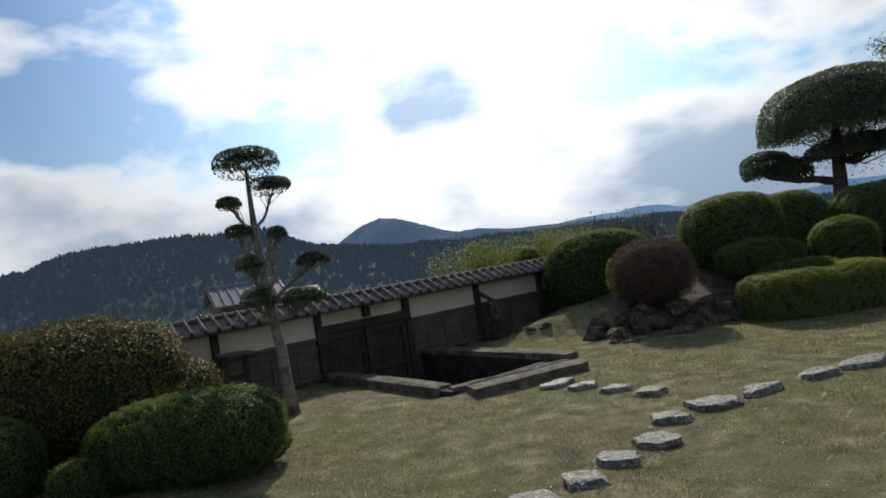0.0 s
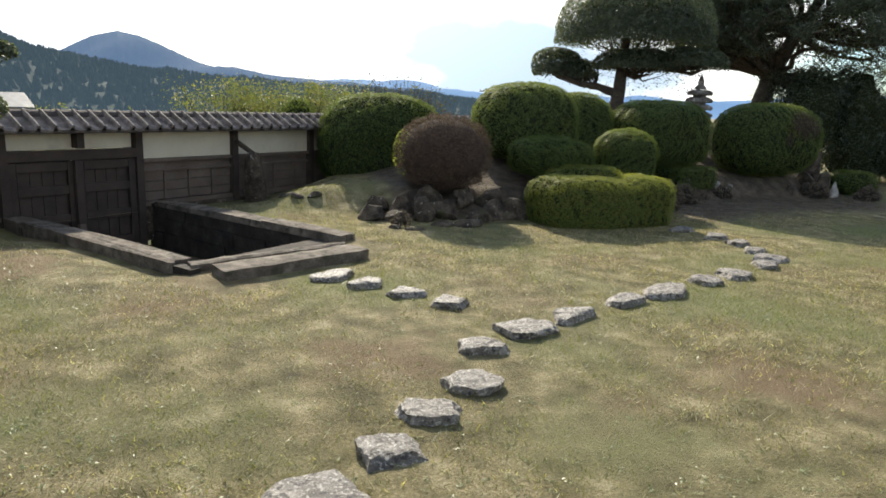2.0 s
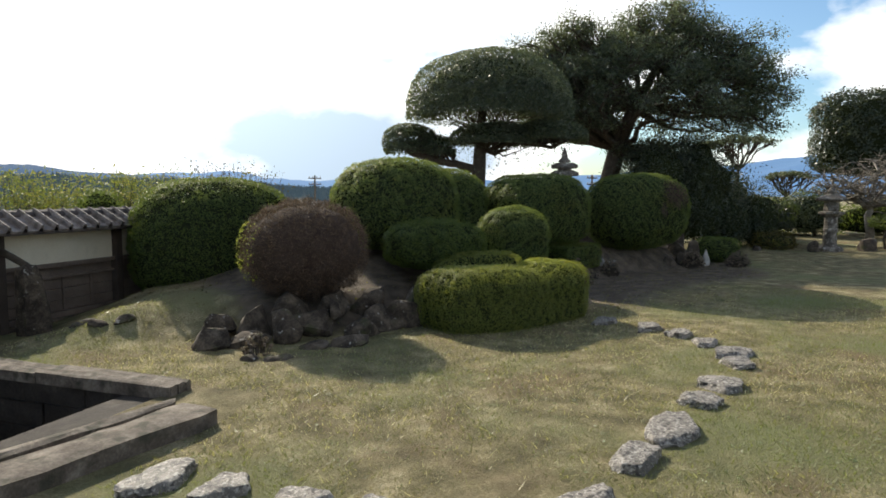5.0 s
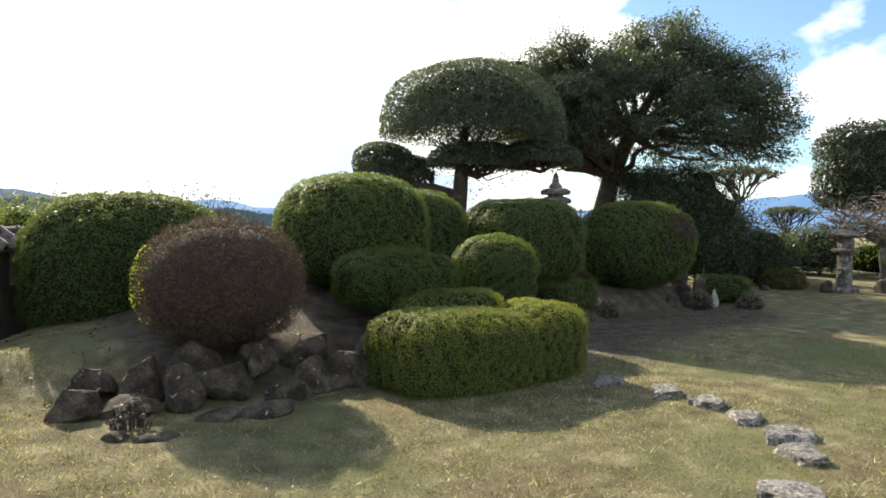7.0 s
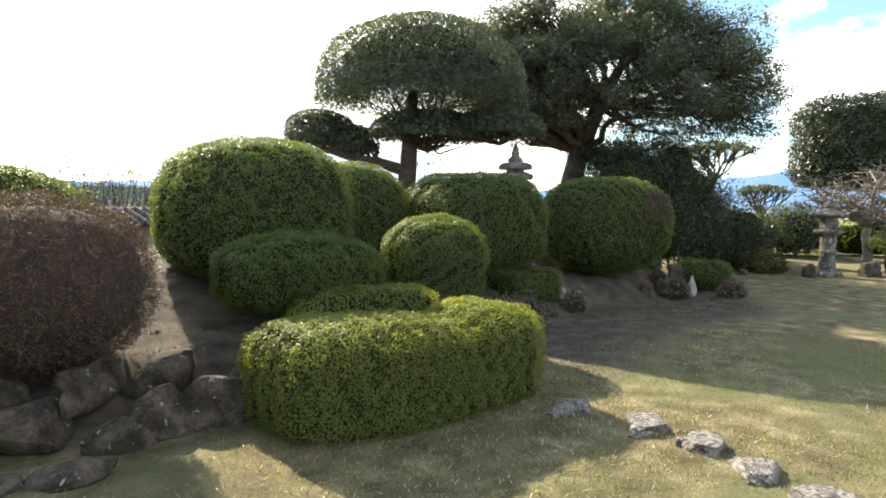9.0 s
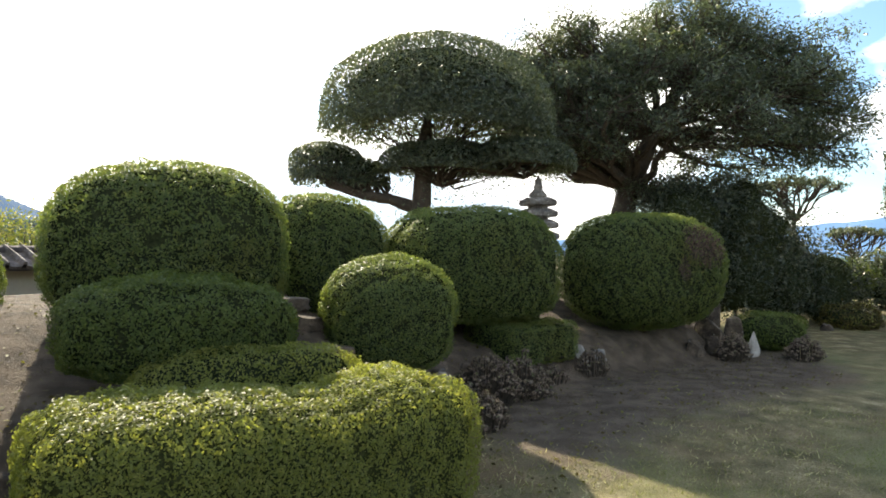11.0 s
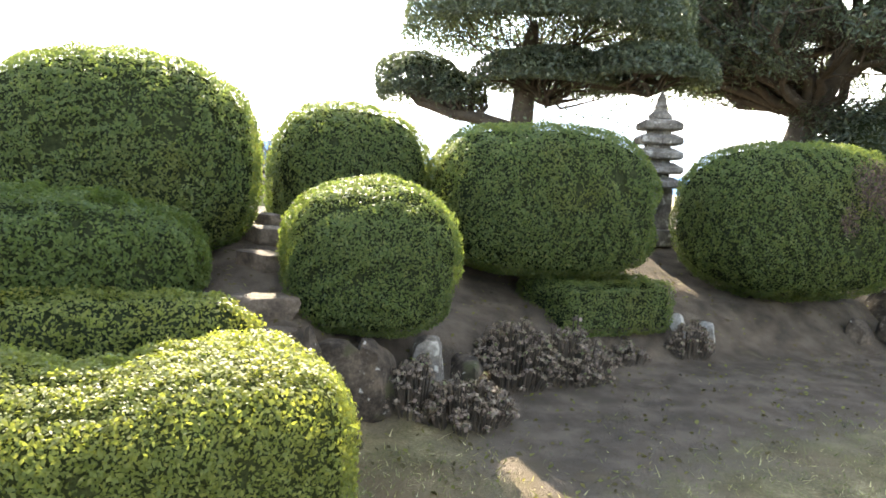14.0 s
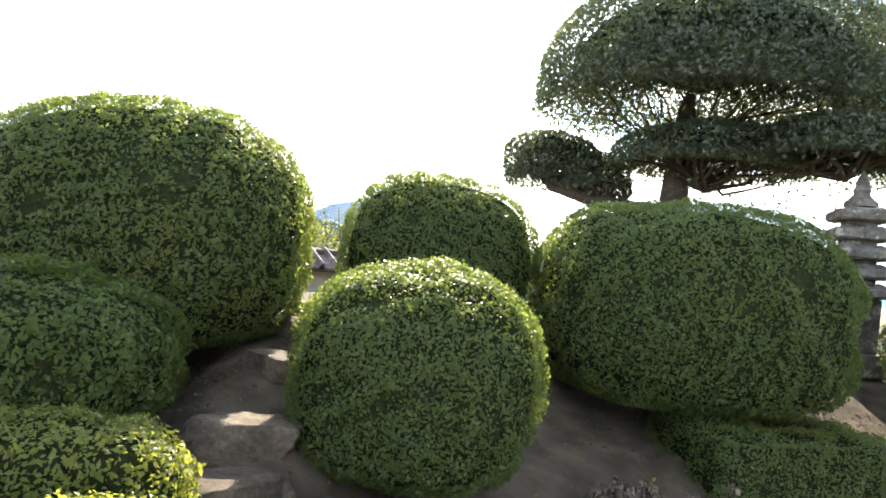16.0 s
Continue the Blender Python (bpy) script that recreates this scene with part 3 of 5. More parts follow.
def fresh_side(owner):
    """Yellow-green leaves left on one flank of the bare shrub."""
    rng = np.random.default_rng(15)
    base = np.array(owner.matrix_world.translation)
    q, n = shell((3.56, 11.68, 0.65), (0.77, 0.73, 0.61), 2.35, 0, 9000, rng, BARE_SEED, 0.03)
    keep = (n[:, 0] < -0.8) & (n[:, 1] > -0.35) & (rng.random(len(q)) < 0.28)
    ob = leaf_mesh("fresh_leaves", q[keep] - base, n[keep], 0.03, LEAF_TOP, owner, rng, 0.7, 0.5)
    ob["label"] = "yellow-green leaves on one flank"


fresh_side(BARE)
bush("tall green clipped dome on top of the mound", [((5.68, 13.1, 1.16), (0.95, 0.92, 0.7), 2.6, 0)], density=7400, leaf=0.025)
bush("green clipped dome behind the stone steps", [((7.42, 14.05, 1.02), (0.76, 0.66, 0.76), 2.5, 20)], density=8000, leaf=0.0245)
bush("low wide clipped shrub on the slope", [((5.56, 11.78, 0.63), (0.8, 0.56, 0.35), 2.5, 5)], material=LEAF_DARK, leaf=0.0235, density=9500)
bush("small round clipped shrub beside the stone steps", [((7.29, 12.16, 0.6), (0.57, 0.5, 0.5), 2.45, 0)], leaf=0.0195, density=13500)


def bean(q):
    """The hedge's top dips between its two swellings and its back is pinched there."""
    s = q[:, 0] - 6.02
    g = np.exp(-(s / 0.3) ** 2)
    rise = np.clip((q[:, 2] + 0.2) / 0.6, 0, 1)
    end = np.clip(s, 0, 1.0)
    q = q.copy()
    q[:, 2] += (-0.05 * g + 0.03 * end) * rise
    q[:, 1] -= 0.14 * g * np.clip((q[:, 1] - 10.4) / 0.5, 0, 1) - 0.09 * (s - 0.1) ** 2
    return q


bush("bean-shaped clipped hedge standing on the lawn", [((5.79, 10.44, 0.02), (1.15, 0.5, 0.43), 4.6, 3)], density=15500, leaf=0.0186, name="low_hedge", material=LEAF_TOP, inner=INNER_GOLD, holes=0.35, tilt=0.4, warp=bean)
bush("low narrow hedge at the foot of the steps", [((5.88, 11.24, 0.27), (0.76, 0.25, 0.27), 3.2, 4)], density=11000, leaf=0.021, material=LEAF_TOP, holes=0.3, name="low_hedge", stems=2)
bush("wide green clipped shrub in front of the pagoda", [((9.13, 13.57, 1.0), (1.08, 0.88, 0.7), 2.7, 0)], leaf=0.025, density=7000)
WIDE_SHAPE = ((12.02, 13.52, 0.93), (1.31, 0.87, 0.83), 2.6, 0)
WIDE = bush("wide clipped shrub with a dry brown patch", [WIDE_SHAPE], leaf=0.027, density=5600, upright=False)
SEED_WIDE = SEED[0]
bush("small box-shaped hedge under the wide shrub", [((9.5, 13.05, 0.14), (0.64, 0.42, 0.25), 8.0, 12)], name="low_hedge", stems=2)
# shrubs by the start of the walk
bush("rusty leaved broad shrub beside the garden wall", [((-4.75, 7.95, 0.55), (1.5, 1.15, 0.85), 2.4, 20), ((-3.55, 8.3, 0.25), (0.55, 0.6, 0.5), 2.4, 0)], material=LEAF_RUST, density=2300, leaf=0.04, group="shrubs near the wall", fuzz=0.03, lump=0.06)
bush("oval green clipped shrub at the lawn's edge", [((-2.75, 6.55, 0.12), (1.02, 0.62, 0.44), 2.6, -10)], material=LEAF_DARK, group="shrubs near the wall")
bush("small round clipped shrub at the lawn's edge", [((-3.6, 6.05, -0.05), (0.3, 0.28, 0.24), 2.4, 0)], material=LEAF_DARK, group="shrubs near the wall", stems=1)
bush("bright green clipped shrub at the lawn's edge", [((-4.75, 6.4, 0.15), (0.55, 0.55, 0.45), 2.4, 0)], group="shrubs near the wall", stems=2)


def rock(name, c, r, material, label, category="rock", group="", seed=0, turn=0.0, flat=0.0, cuts=5, rough=0.09, block=2.0, taper=0.0, lean=0.0):
    rng = np.random.default_rng(seed + 900)
    bm = bmesh.new()
    vs = bmesh.ops.create_icosphere(bm, subdivisions=3 if category == "rock" else 4, radius=1.0)["verts"]
    q = np.array([v.co[:] for v in vs])
    q = q / ((np.abs(q) ** block).sum(1) ** (1 / block))[:, None]
    for _ in range(cuts):
        d = rng.normal(size=3)
        d[2] = abs(d[2]) * (0.15 if flat else 0.5)
        d /= np.linalg.norm(d)
        h = q @ d
        lim = rng.uniform(0.52, 0.82)
        q = q - d * (np.maximum(h - lim, 0) * 0.97)[:, None]
    if flat:
        q[:, 2] = np.where(q[:, 2] > flat, flat + (q[:, 2] - flat) * 0.15, q[:, 2])
    q = q * (1 + rough * wobble(q, 2.2, seed)[:, None] + rough * 0.55 * wobble(q, 6, seed + 5)[:, None] - rough * 0.5 * np.abs(wobble(q, 5, seed + 7))[:, None] + rough * 0.3 * wobble(q, 14, seed + 6)[:, None] + rough * 0.16 * wobble(q, 30, seed + 8)[:, None])
    q[:, :2] *= (1 - taper * np.clip(q[:, 2:3] + 0.4, 0, 1.4))
    q = q * np.array(r)
    for v, a in zip(vs, q):
        v.co = a
    ob = part(name, bm, material, smooth=True)
    ob.data.set_sharp_from_angle(angle=radians(32))
    ob.matrix_world = pose(*c, rng.uniform(-lean, lean), rng.uniform(-lean, lean), turn)
    return tagged(ob, label, category, group)


# stepping stones: x, y, half length, half width
STEPS = [
    (0.04, 4.05, 0.22, 0.17), (0.38, 4.4, 0.23, 0.19), (0.72, 4.72, 0.19, 0.16), (1.12, 5.1, 0.2, 0.15), (1.48, 5.38, 0.2, 0.16), (1.83, 5.95, 0.19, 0.15), 
    (2.25, 6.28, 0.3, 0.19), (1.95, 7.02, 0.25, 0.17), (1.65, 7.37, 0.17, 0.15), (1.41, 7.74, 0.2, 0.15), (1.15, 8.13, 0.24, 0.18), (2.86, 6.47, 0.28, 0.14), 
    (3.54, 6.73, 0.25, 0.16), (4.2, 6.92, 0.31, 0.18), (4.92, 7.17, 0.22, 0.17), (5.4, 7.3, 0.23, 0.18), (6.18, 7.62, 0.21, 0.16), (6.5, 7.92, 0.25, 0.17), 
    (6.7, 8.32, 0.21, 0.16), (6.82, 8.72, 0.2, 0.15), (6.8, 9.14, 0.23, 0.17), (6.72, 9.72, 0.22, 0.16)
]
for i, (x, y, a, b) in enumerate(STEPS):
    turn = (i * 47) % 44 - 18
    rock("stepping_stone", (x, y, on_ground(x, y) + 0.0), (a * 1.1, b * 1.08, 0.125), STONE, "rough grey stepping stone set in the lawn", "stone", "stepping stones across the lawn", seed=i * 7, turn=turn, flat=0.42, rough=0.12, cuts=4)

# rocks that hold the mound: x, y, half sizes, height of the centre
ROCKS = [(2.28, 11.15, .2, .16, .18, -.17), (2.62, 11.02, .27, .16, .13, -.2), (2.8, 11.26, .21, .15, .26, -.08), (3.03, 11.0, .17, .14, .27, -.1), (3.42, 11.1, .3, .14, .22, -.1), (3.66, 11.06, .07, .06, .13, .02),
         (3.2, 10.56, .2, .13, .11, -.25), (3.52, 10.5, .25, .14, .12, -.25), (3.88, 10.8, .2, .15, .18, -.2), (4.18, 10.97, .25, .16, .28, -.13), (4.54, 10.98, .38, .18, .4, -.13), (4.26, 11.32, .3, .2, .24, .02), (4.88, 11.15, .26, .2, .34, -.06),
         (2.72, 10.3, .16, .11, .08, -.27), (2.48, 10.44, .12, .1, .08, -.27), (3.25, 11.36, .3, .2, .2, .05), (3.75, 11.3, .26, .18, .2, .04), (2.48, 11.45, .2, .16, .16, -.05)]
for x, y in ((1.38, 12.15), (1.62, 12.1), (1.25, 12.32)):
    ROCKS.append((x, y, 0.14, 0.1, 0.06, on_ground(x, y) + 0.02))
for i, (x, y, a, b, h, z) in enumerate(ROCKS):
    rock("rock", (x, y, z - 0.02), (a * 1.22, b * 1.15, h * 0.84), STONE_DARK, "dark weathered rock at the foot of the mound", "rock", "rocks of the mound's edge", seed=300 + i * 5, turn=(i * 53) % 50 - 25, rough=0.1, cuts=20, block=2.3, lean=24)

# ---- sunken court in front of the gate ----
FLOOR_Z = -0.95


def slab(name, quad, z0, z1, material, label, category, parent=None, seed=1, kind=""):
    """A worn stone slab over four ground corners (anticlockwise)."""
    rng = np.random.default_rng(seed)
    bm = bmesh.new()
    grid = 10
    q = [Vector(p) for p in quad]
    top, bot = {}, {}
    for i in range(grid + 1):
        for j in range(4):
            s, t = i / grid, j / 3
            p = q[0].lerp(q[1], s).lerp(q[3].lerp(q[2], s), t)
            e = (j in (0, 3)) * 0.012
            jit = Vector((rng.normal() * e, rng.normal() * e, rng.normal() * 0.004 - (0.012 if j in (0, 3) or i in (0, grid) else 0)))
            top[i, j] = bm.verts.new((p.x + jit.x, p.y + jit.y, z1 + jit.z))
            bot[i, j] = bm.verts.new((p.x + jit.x, p.y + jit.y, z0))
    for i in range(grid):
        for j in range(3):
            bm.faces.new((top[i, j], top[i + 1, j], top[i + 1, j + 1], top[i, j + 1]))
            bm.faces.new((bot[i, j], bot[i, j + 1], bot[i + 1, j + 1], bot[i + 1, j]))
        bm.faces.new((bot[i, 0], bot[i + 1, 0], top[i + 1, 0], top[i, 0]))
        bm.faces.new((top[i, 3], top[i + 1, 3], bot[i + 1, 3], bot[i, 3]))
    for j in range(3):
        bm.faces.new((top[0, j], top[0, j + 1], bot[0, j + 1], bot[0, j]))
        bm.faces.new((bot[grid, j], bot[grid, j + 1], top[grid, j + 1], top[grid, j]))
    ob = part(name, bm, material, parent)
    return tagged(ob, label, category, kind=kind)


def uq(u0, u1, n0, n1):
    return [tuple(un(u0, n0))[:2] + (0,), tuple(un(u1, n0))[:2] + (0,), tuple(un(u1, n1))[:2] + (0,), tuple(un(u0, n1))[:2] + (0,)]


cuts = [7.25, 9.5, 10.2, 10.66]
for i in range(3):
    slab("kerb_stone", uq(4.79 + 0.015 * i, 5.08, cuts[i] + 0.006, cuts[i + 1] - 0.006), -0.5, -0.2 - 0.012 * i, CONCRETE, "long grey kerb stone edging the sunken court", "kerb", seed=20 + i)
cuts = [6.9, 8.3, 9.4, 10.3, 10.66]
for i in range(4):
    slab("coping_stone", uq(6.9, 7.18, cuts[i] + 0.005, cuts[i + 1] - 0.005), -0.3, -0.19 - 0.01 * i, CONCRETE, "flat coping stone on the court's retaining wall", "coping", seed=30 + i)
slab("threshold_kerb", [(-0.15, 8.55, 0), (1.5, 9.27, 0), (1.54, 9.42, 0), (-0.18, 8.7, 0)], -0.45, -0.205, CONCRETE, "narrow stone kerb at the head of the court", "kerb", seed=41)
slab("stone_slab", [(0.14, 8.2, 0), (1.72, 8.93, 0), (1.56, 9.24, 0), (0.04, 8.5, 0)], -0.45, -0.195, CONCRETE, "long worn stone slab step at the court", "slab", seed=42)


def court():
    root = empty("court_wall", Matrix(), "dark stone retaining walls and floor of a sunken court", "retaining wall", kind="structure")
    rng = random.Random(5)
    # stones of the right-hand and left-hand retaining walls, in courses
    meshes = []
    for k in range(4):
        bm = box_bm((1, 0.2, 1), bevel=0.03)
        for v in bm.verts:
            v.co += Vector((rng.uniform(-.02, .02), rng.uniform(-.015, .015), rng.uniform(-.02, .02)))
        me = bpy.data.meshes.new("stone")
        bm.to_mesh(me)
        bm.free()
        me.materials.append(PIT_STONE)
        meshes.append(me)
    for u in (7.02, 5.0):
        z = FLOOR_Z
        for h in (0.26, 0.22, 0.2):
            n = 7.0
            while n < 10.8:
                w = min(rng.uniform(0.5, 0.9), 10.84 - n)
                if w < 0.08:
                    break
                ob = new("stone", rng.choice(meshes))
                ob.parent = root
                ob.matrix_world = Matrix.Translation(un(u, n + w / 2, z + h / 2)) @ pose(0, 0, 0, 0, 0, WALL_TURN + 90) @ Matrix.Diagonal((w - 0.008, 1, h - 0.006, 1))
                n += w
            z += h
    bm = bmesh.new()
    for u in (7.06, 4.92):
        box(bm, (3.9, 0.12, 0.75), Matrix.Translation(un(u + (0.08 if u > 6 else -0.02), 8.9, -0.62)) @ pose(0, 0, 0, 0, 0, WALL_TURN + 90))
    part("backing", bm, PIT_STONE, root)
    part("floor", box_bm((2.3, 4.4, 0.1), Matrix.Translation(un(5.94, 8.7, FLOOR_Z - 0.05)) @ pose(0, 0, 0, 0, 0, WALL_TURN)), SOIL, root)
    for k in range(3):
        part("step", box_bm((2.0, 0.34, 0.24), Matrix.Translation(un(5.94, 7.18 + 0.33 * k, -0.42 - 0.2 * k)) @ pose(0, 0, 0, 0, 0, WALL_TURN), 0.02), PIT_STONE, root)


court()

# ---- garden wall with its tiled roof ----
WALL_N, WALL_END = 10.75, 17.4
WT = pose(0, 0, 0, 0, 0, WALL_TURN)


def wall_box(name, u0, u1, n0, n1, z0, z1, material, parent, label="", bevel=0.006):
    return part(name, box_bm((u1 - u0, n1 - n0, z1 - z0), Matrix.Translation(un((u0 + u1) / 2, (n0 + n1) / 2, (z0 + z1) / 2)) @ WT, bevel), material, parent, label)


def garden_wall():
    root = empty("wall_south", Matrix(), "low garden wall with cream plaster, weathered boards and a tiled roof", "wall", kind="structure")
    rng = random.Random(3)
    posts = [2.5, 3.1, 4.9, 6.75, 8.5, 10.3, 12.1, 13.9, 15.7, 17.4]
    for a, b in zip(posts, posts[1:]):
        if a == 4.9:
            wall_box("plaster", a + 0.06, b - 0.06, 10.83, 10.98, 0.58, 0.86, PLASTER, root, "cream plaster panel")
            continue
        wall_box("plaster", a + 0.06, b - 0.06, 10.8, 10.98, 0.36, 0.86, PLASTER, root, "cream plaster panel")
        wall_box("core", a + 0.06, b - 0.06, 10.86, 10.98, -0.7, 0.36, WOOD_DARK, root)
        wall_box("top_rail", a + 0.055, b - 0.055, 10.755, 10.86, 0.35, 0.405, WOOD, root)
        z = 0.35
        for h in (0.15, 0.15, 0.155, 0.14):
            wall_box("plank", a + 0.06, b - 0.06, 10.815 + rng.uniform(0, 0.012), 10.858, z - h + 0.008, z, WOOD, root)
            z -= h
        wall_box("sill", a + 0.055, b - 0.055, 10.76, 10.86, z - 0.07, z, WOOD, root)
        wall_box("footing", a + 0.055, b - 0.055, 10.74, 10.86, z - 0.6, z - 0.072, STONE_DARK, root, bevel=0.02)
        for k in range(1, 4):
            u = a + (b - a) * k / 4
            wall_box("batten", u - 0.015, u + 0.015, 10.785, 10.814, z + 0.01, 0.21, WOOD, root)
        wall_box("mid_rail", a + 0.055, b - 0.055, 10.775, 10.812, 0.2, 0.235, WOOD, root)
    for p in posts:
        wall_box("post", p - 0.055, p + 0.055, 10.72, 10.99, -1.0 if 4 < p < 7 else -0.6, 0.84, WOOD_DARK, root)
    for p in (5.86,):
        wall_box("bracket", p - 0.05, p + 0.05, 10.66, 10.82, 0.6, 0.82, WOOD_DARK, root)
    # roof bed and beams
    wall_box("eave_beam", 2.3, WALL_END, 10.66, 10.72, 0.8, 0.845, WOOD_DARK, root)
    wall_box("eave_beam", 2.3, WALL_END, 11.0, 11.06, 0.8, 0.845, WOOD_DARK, root)
    bm = bmesh.new()
    prof = [(10.5, 0.815), (10.86, 1.0), (11.22, 0.815), (11.22, 0.845), (10.86, 1.035), (10.5, 0.845)]
    ends = [[bm.verts.new(un(u, n, z)) for n, z in prof] for u in (2.28, WALL_END)]
    for k in range(6):
        bm.faces.new((ends[0][k], ends[1][k], ends[1][(k + 1) % 6], ends[0][(k + 1) % 6]))
    bm.faces.new(ends[0][::-1])
    bm.faces.new(ends[1])
    part("roof_bed", bm, TILE_DARK, root)
    # one pan tile: gently dished, one raised roll along its edge
    W, L = 0.208, 0.43
    bm = bmesh.new()
    prof = [(-0.5, 0.014), (-0.42, 0.006), (-0.2, 0.0), (0.1, 0.0), (0.2, 0.004), (0.23, 0.04), (0.31, 0.068), (0.41, 0.068), (0.48, 0.045), (0.51, 0.01)]
    rows = []
    for s, lift in ((0.0, 0.0), (0.12, 0.004), (1.0, 0.0)):
        rows.append([bm.verts.new((a * W, s * L, z + lift)) for a, z in prof])
    low = [bm.verts.new((a * W, 0.0, z - 0.035)) for a, z in prof]
    for r0, r1 in zip(rows, rows[1:]):
        for k in range(len(prof) - 1):
            bm.faces.new((r0[k], r0[k + 1], r1[k + 1], r1[k]))
    for k in range(len(prof) - 1):
        bm.faces.new((low[k], low[k + 1], rows[0][k + 1], rows[0][k]))
    me = bpy.data.meshes.new("tile")
    bm.normal_update()
    bm.to_mesh(me)
    bm.free()
    me.materials.append(TILE)
    bm = bmesh.new()
    pts = [(math.cos(a) * 0.1, math.sin(a) * 0.085) for a in np.linspace(-0.2, math.pi + 0.2, 8)]
    ring = [[bm.verts.new((x, p[0], p[1])) for p in pts] for x in (-0.108, 0.07, 0.085, 0.112)]
    for v in ring[2] + ring[3]:
        v.co.yz *= 1.14
    for r0, r1 in zip(ring, ring[1:]):
        for k in range(7):
            bm.faces.new((r0[k], r1[k], r1[k + 1], r0[k + 1]))
    bm.faces.new(ring[0])
    bm.faces.new(ring[3][::-1])
    cap = bpy.data.meshes.new("ridge_tile")
    bm.normal_update()
    bm.to_mesh(cap)
    bm.free()
    cap.materials.append(TILE_DARK)
    count = int((WALL_END - 2.3) / 0.212)
    pitch = math.degrees(math.atan2(0.19, 0.36))
    for k in range(count):
        u = 2.3 + 0.106 + k * 0.212
        for side in (0, 1):
            ob = new("tile", me)
            ob.parent = root
            j = rng.uniform(-0.006, 0.006)
            ob.matrix_world = Matrix.Translation(un(u, 10.47 if side == 0 else 11.25, 0.86 + j)) @ pose(0, 0, 0, 0, 0, WALL_TURN + 180 * side) @ pose(0, 0, 0, pitch, rng.uniform(-1, 1), rng.uniform(-1, 1))
        ob = new("ridge_tile", cap)
        ob.parent = root
        ob.matrix_world = Matrix.Translation(un(u, 10.86, 1.02 + rng.uniform(-.004, .004))) @ WT
    return root


garden_wall()


def gate():
    root = empty("wooden_gate", Matrix.Translation(un(5.83, 10.78, FLOOR_Z)), "closed double gate of dark weathered timber", "gate")
    inv = root.matrix_world.inverted()

    def piece(name, u0, u1, n0, n1, z0, z1, parent, material=WOOD_DARK):
        return part(name, box_bm((u1 - u0, n1 - n0, z1 - z0), inv @ Matrix.Translation(un((u0 + u1) / 2, (n0 + n1) / 2, (z0 + z1) / 2)) @ WT), material, parent)
    piece("lintel", 4.95, 6.7, 10.72, 10.85, 0.44, 0.575, root)
    piece("sill", 4.95, 6.7, 10.72, 10.85, FLOOR_Z, FLOOR_Z + 0.1, root)
    for a, b in ((4.96, 5.81), (5.83, 6.69)):
        leaf = piece("door", a, b, 10.82, 10.845, FLOOR_Z + 0.11, 0.43, root)
        for u in (a, b - 0.1):
            piece("stile", u, u + 0.1, 10.76, 10.818, FLOOR_Z + 0.11, 0.43, leaf)
        for z in (FLOOR_Z + 0.12, -0.42, -0.02, 0.3):
            piece("rail", a + 0.102, b - 0.102, 10.765, 10.818, z, z + 0.12, leaf)
        for k in range(4):
            u = a + 0.12 + k * (b - a - 0.24) / 4
            piece("board", u, u + (b - a - 0.24) / 4 - 0.008, 10.8, 10.818, FLOOR_Z + 0.245, 0.295, leaf)
    piece("centre_post", 5.77, 5.87, 10.68, 10.758, FLOOR_Z, 0.44, root)


gate()


def stone_post():
    x, y = 0.85, 13.36
    z = on_ground(x, y, 0.12)
    rock("standing_stone", (x, y, (z + 0.49) / 2), (0.15, 0.13, (0.46 - z) / 2), STONE_DARK, "weathered upright stone block in front of the wall", "standing stone", seed=79, turn=22, rough=0.06, cuts=1, block=8.0)


stone_post()

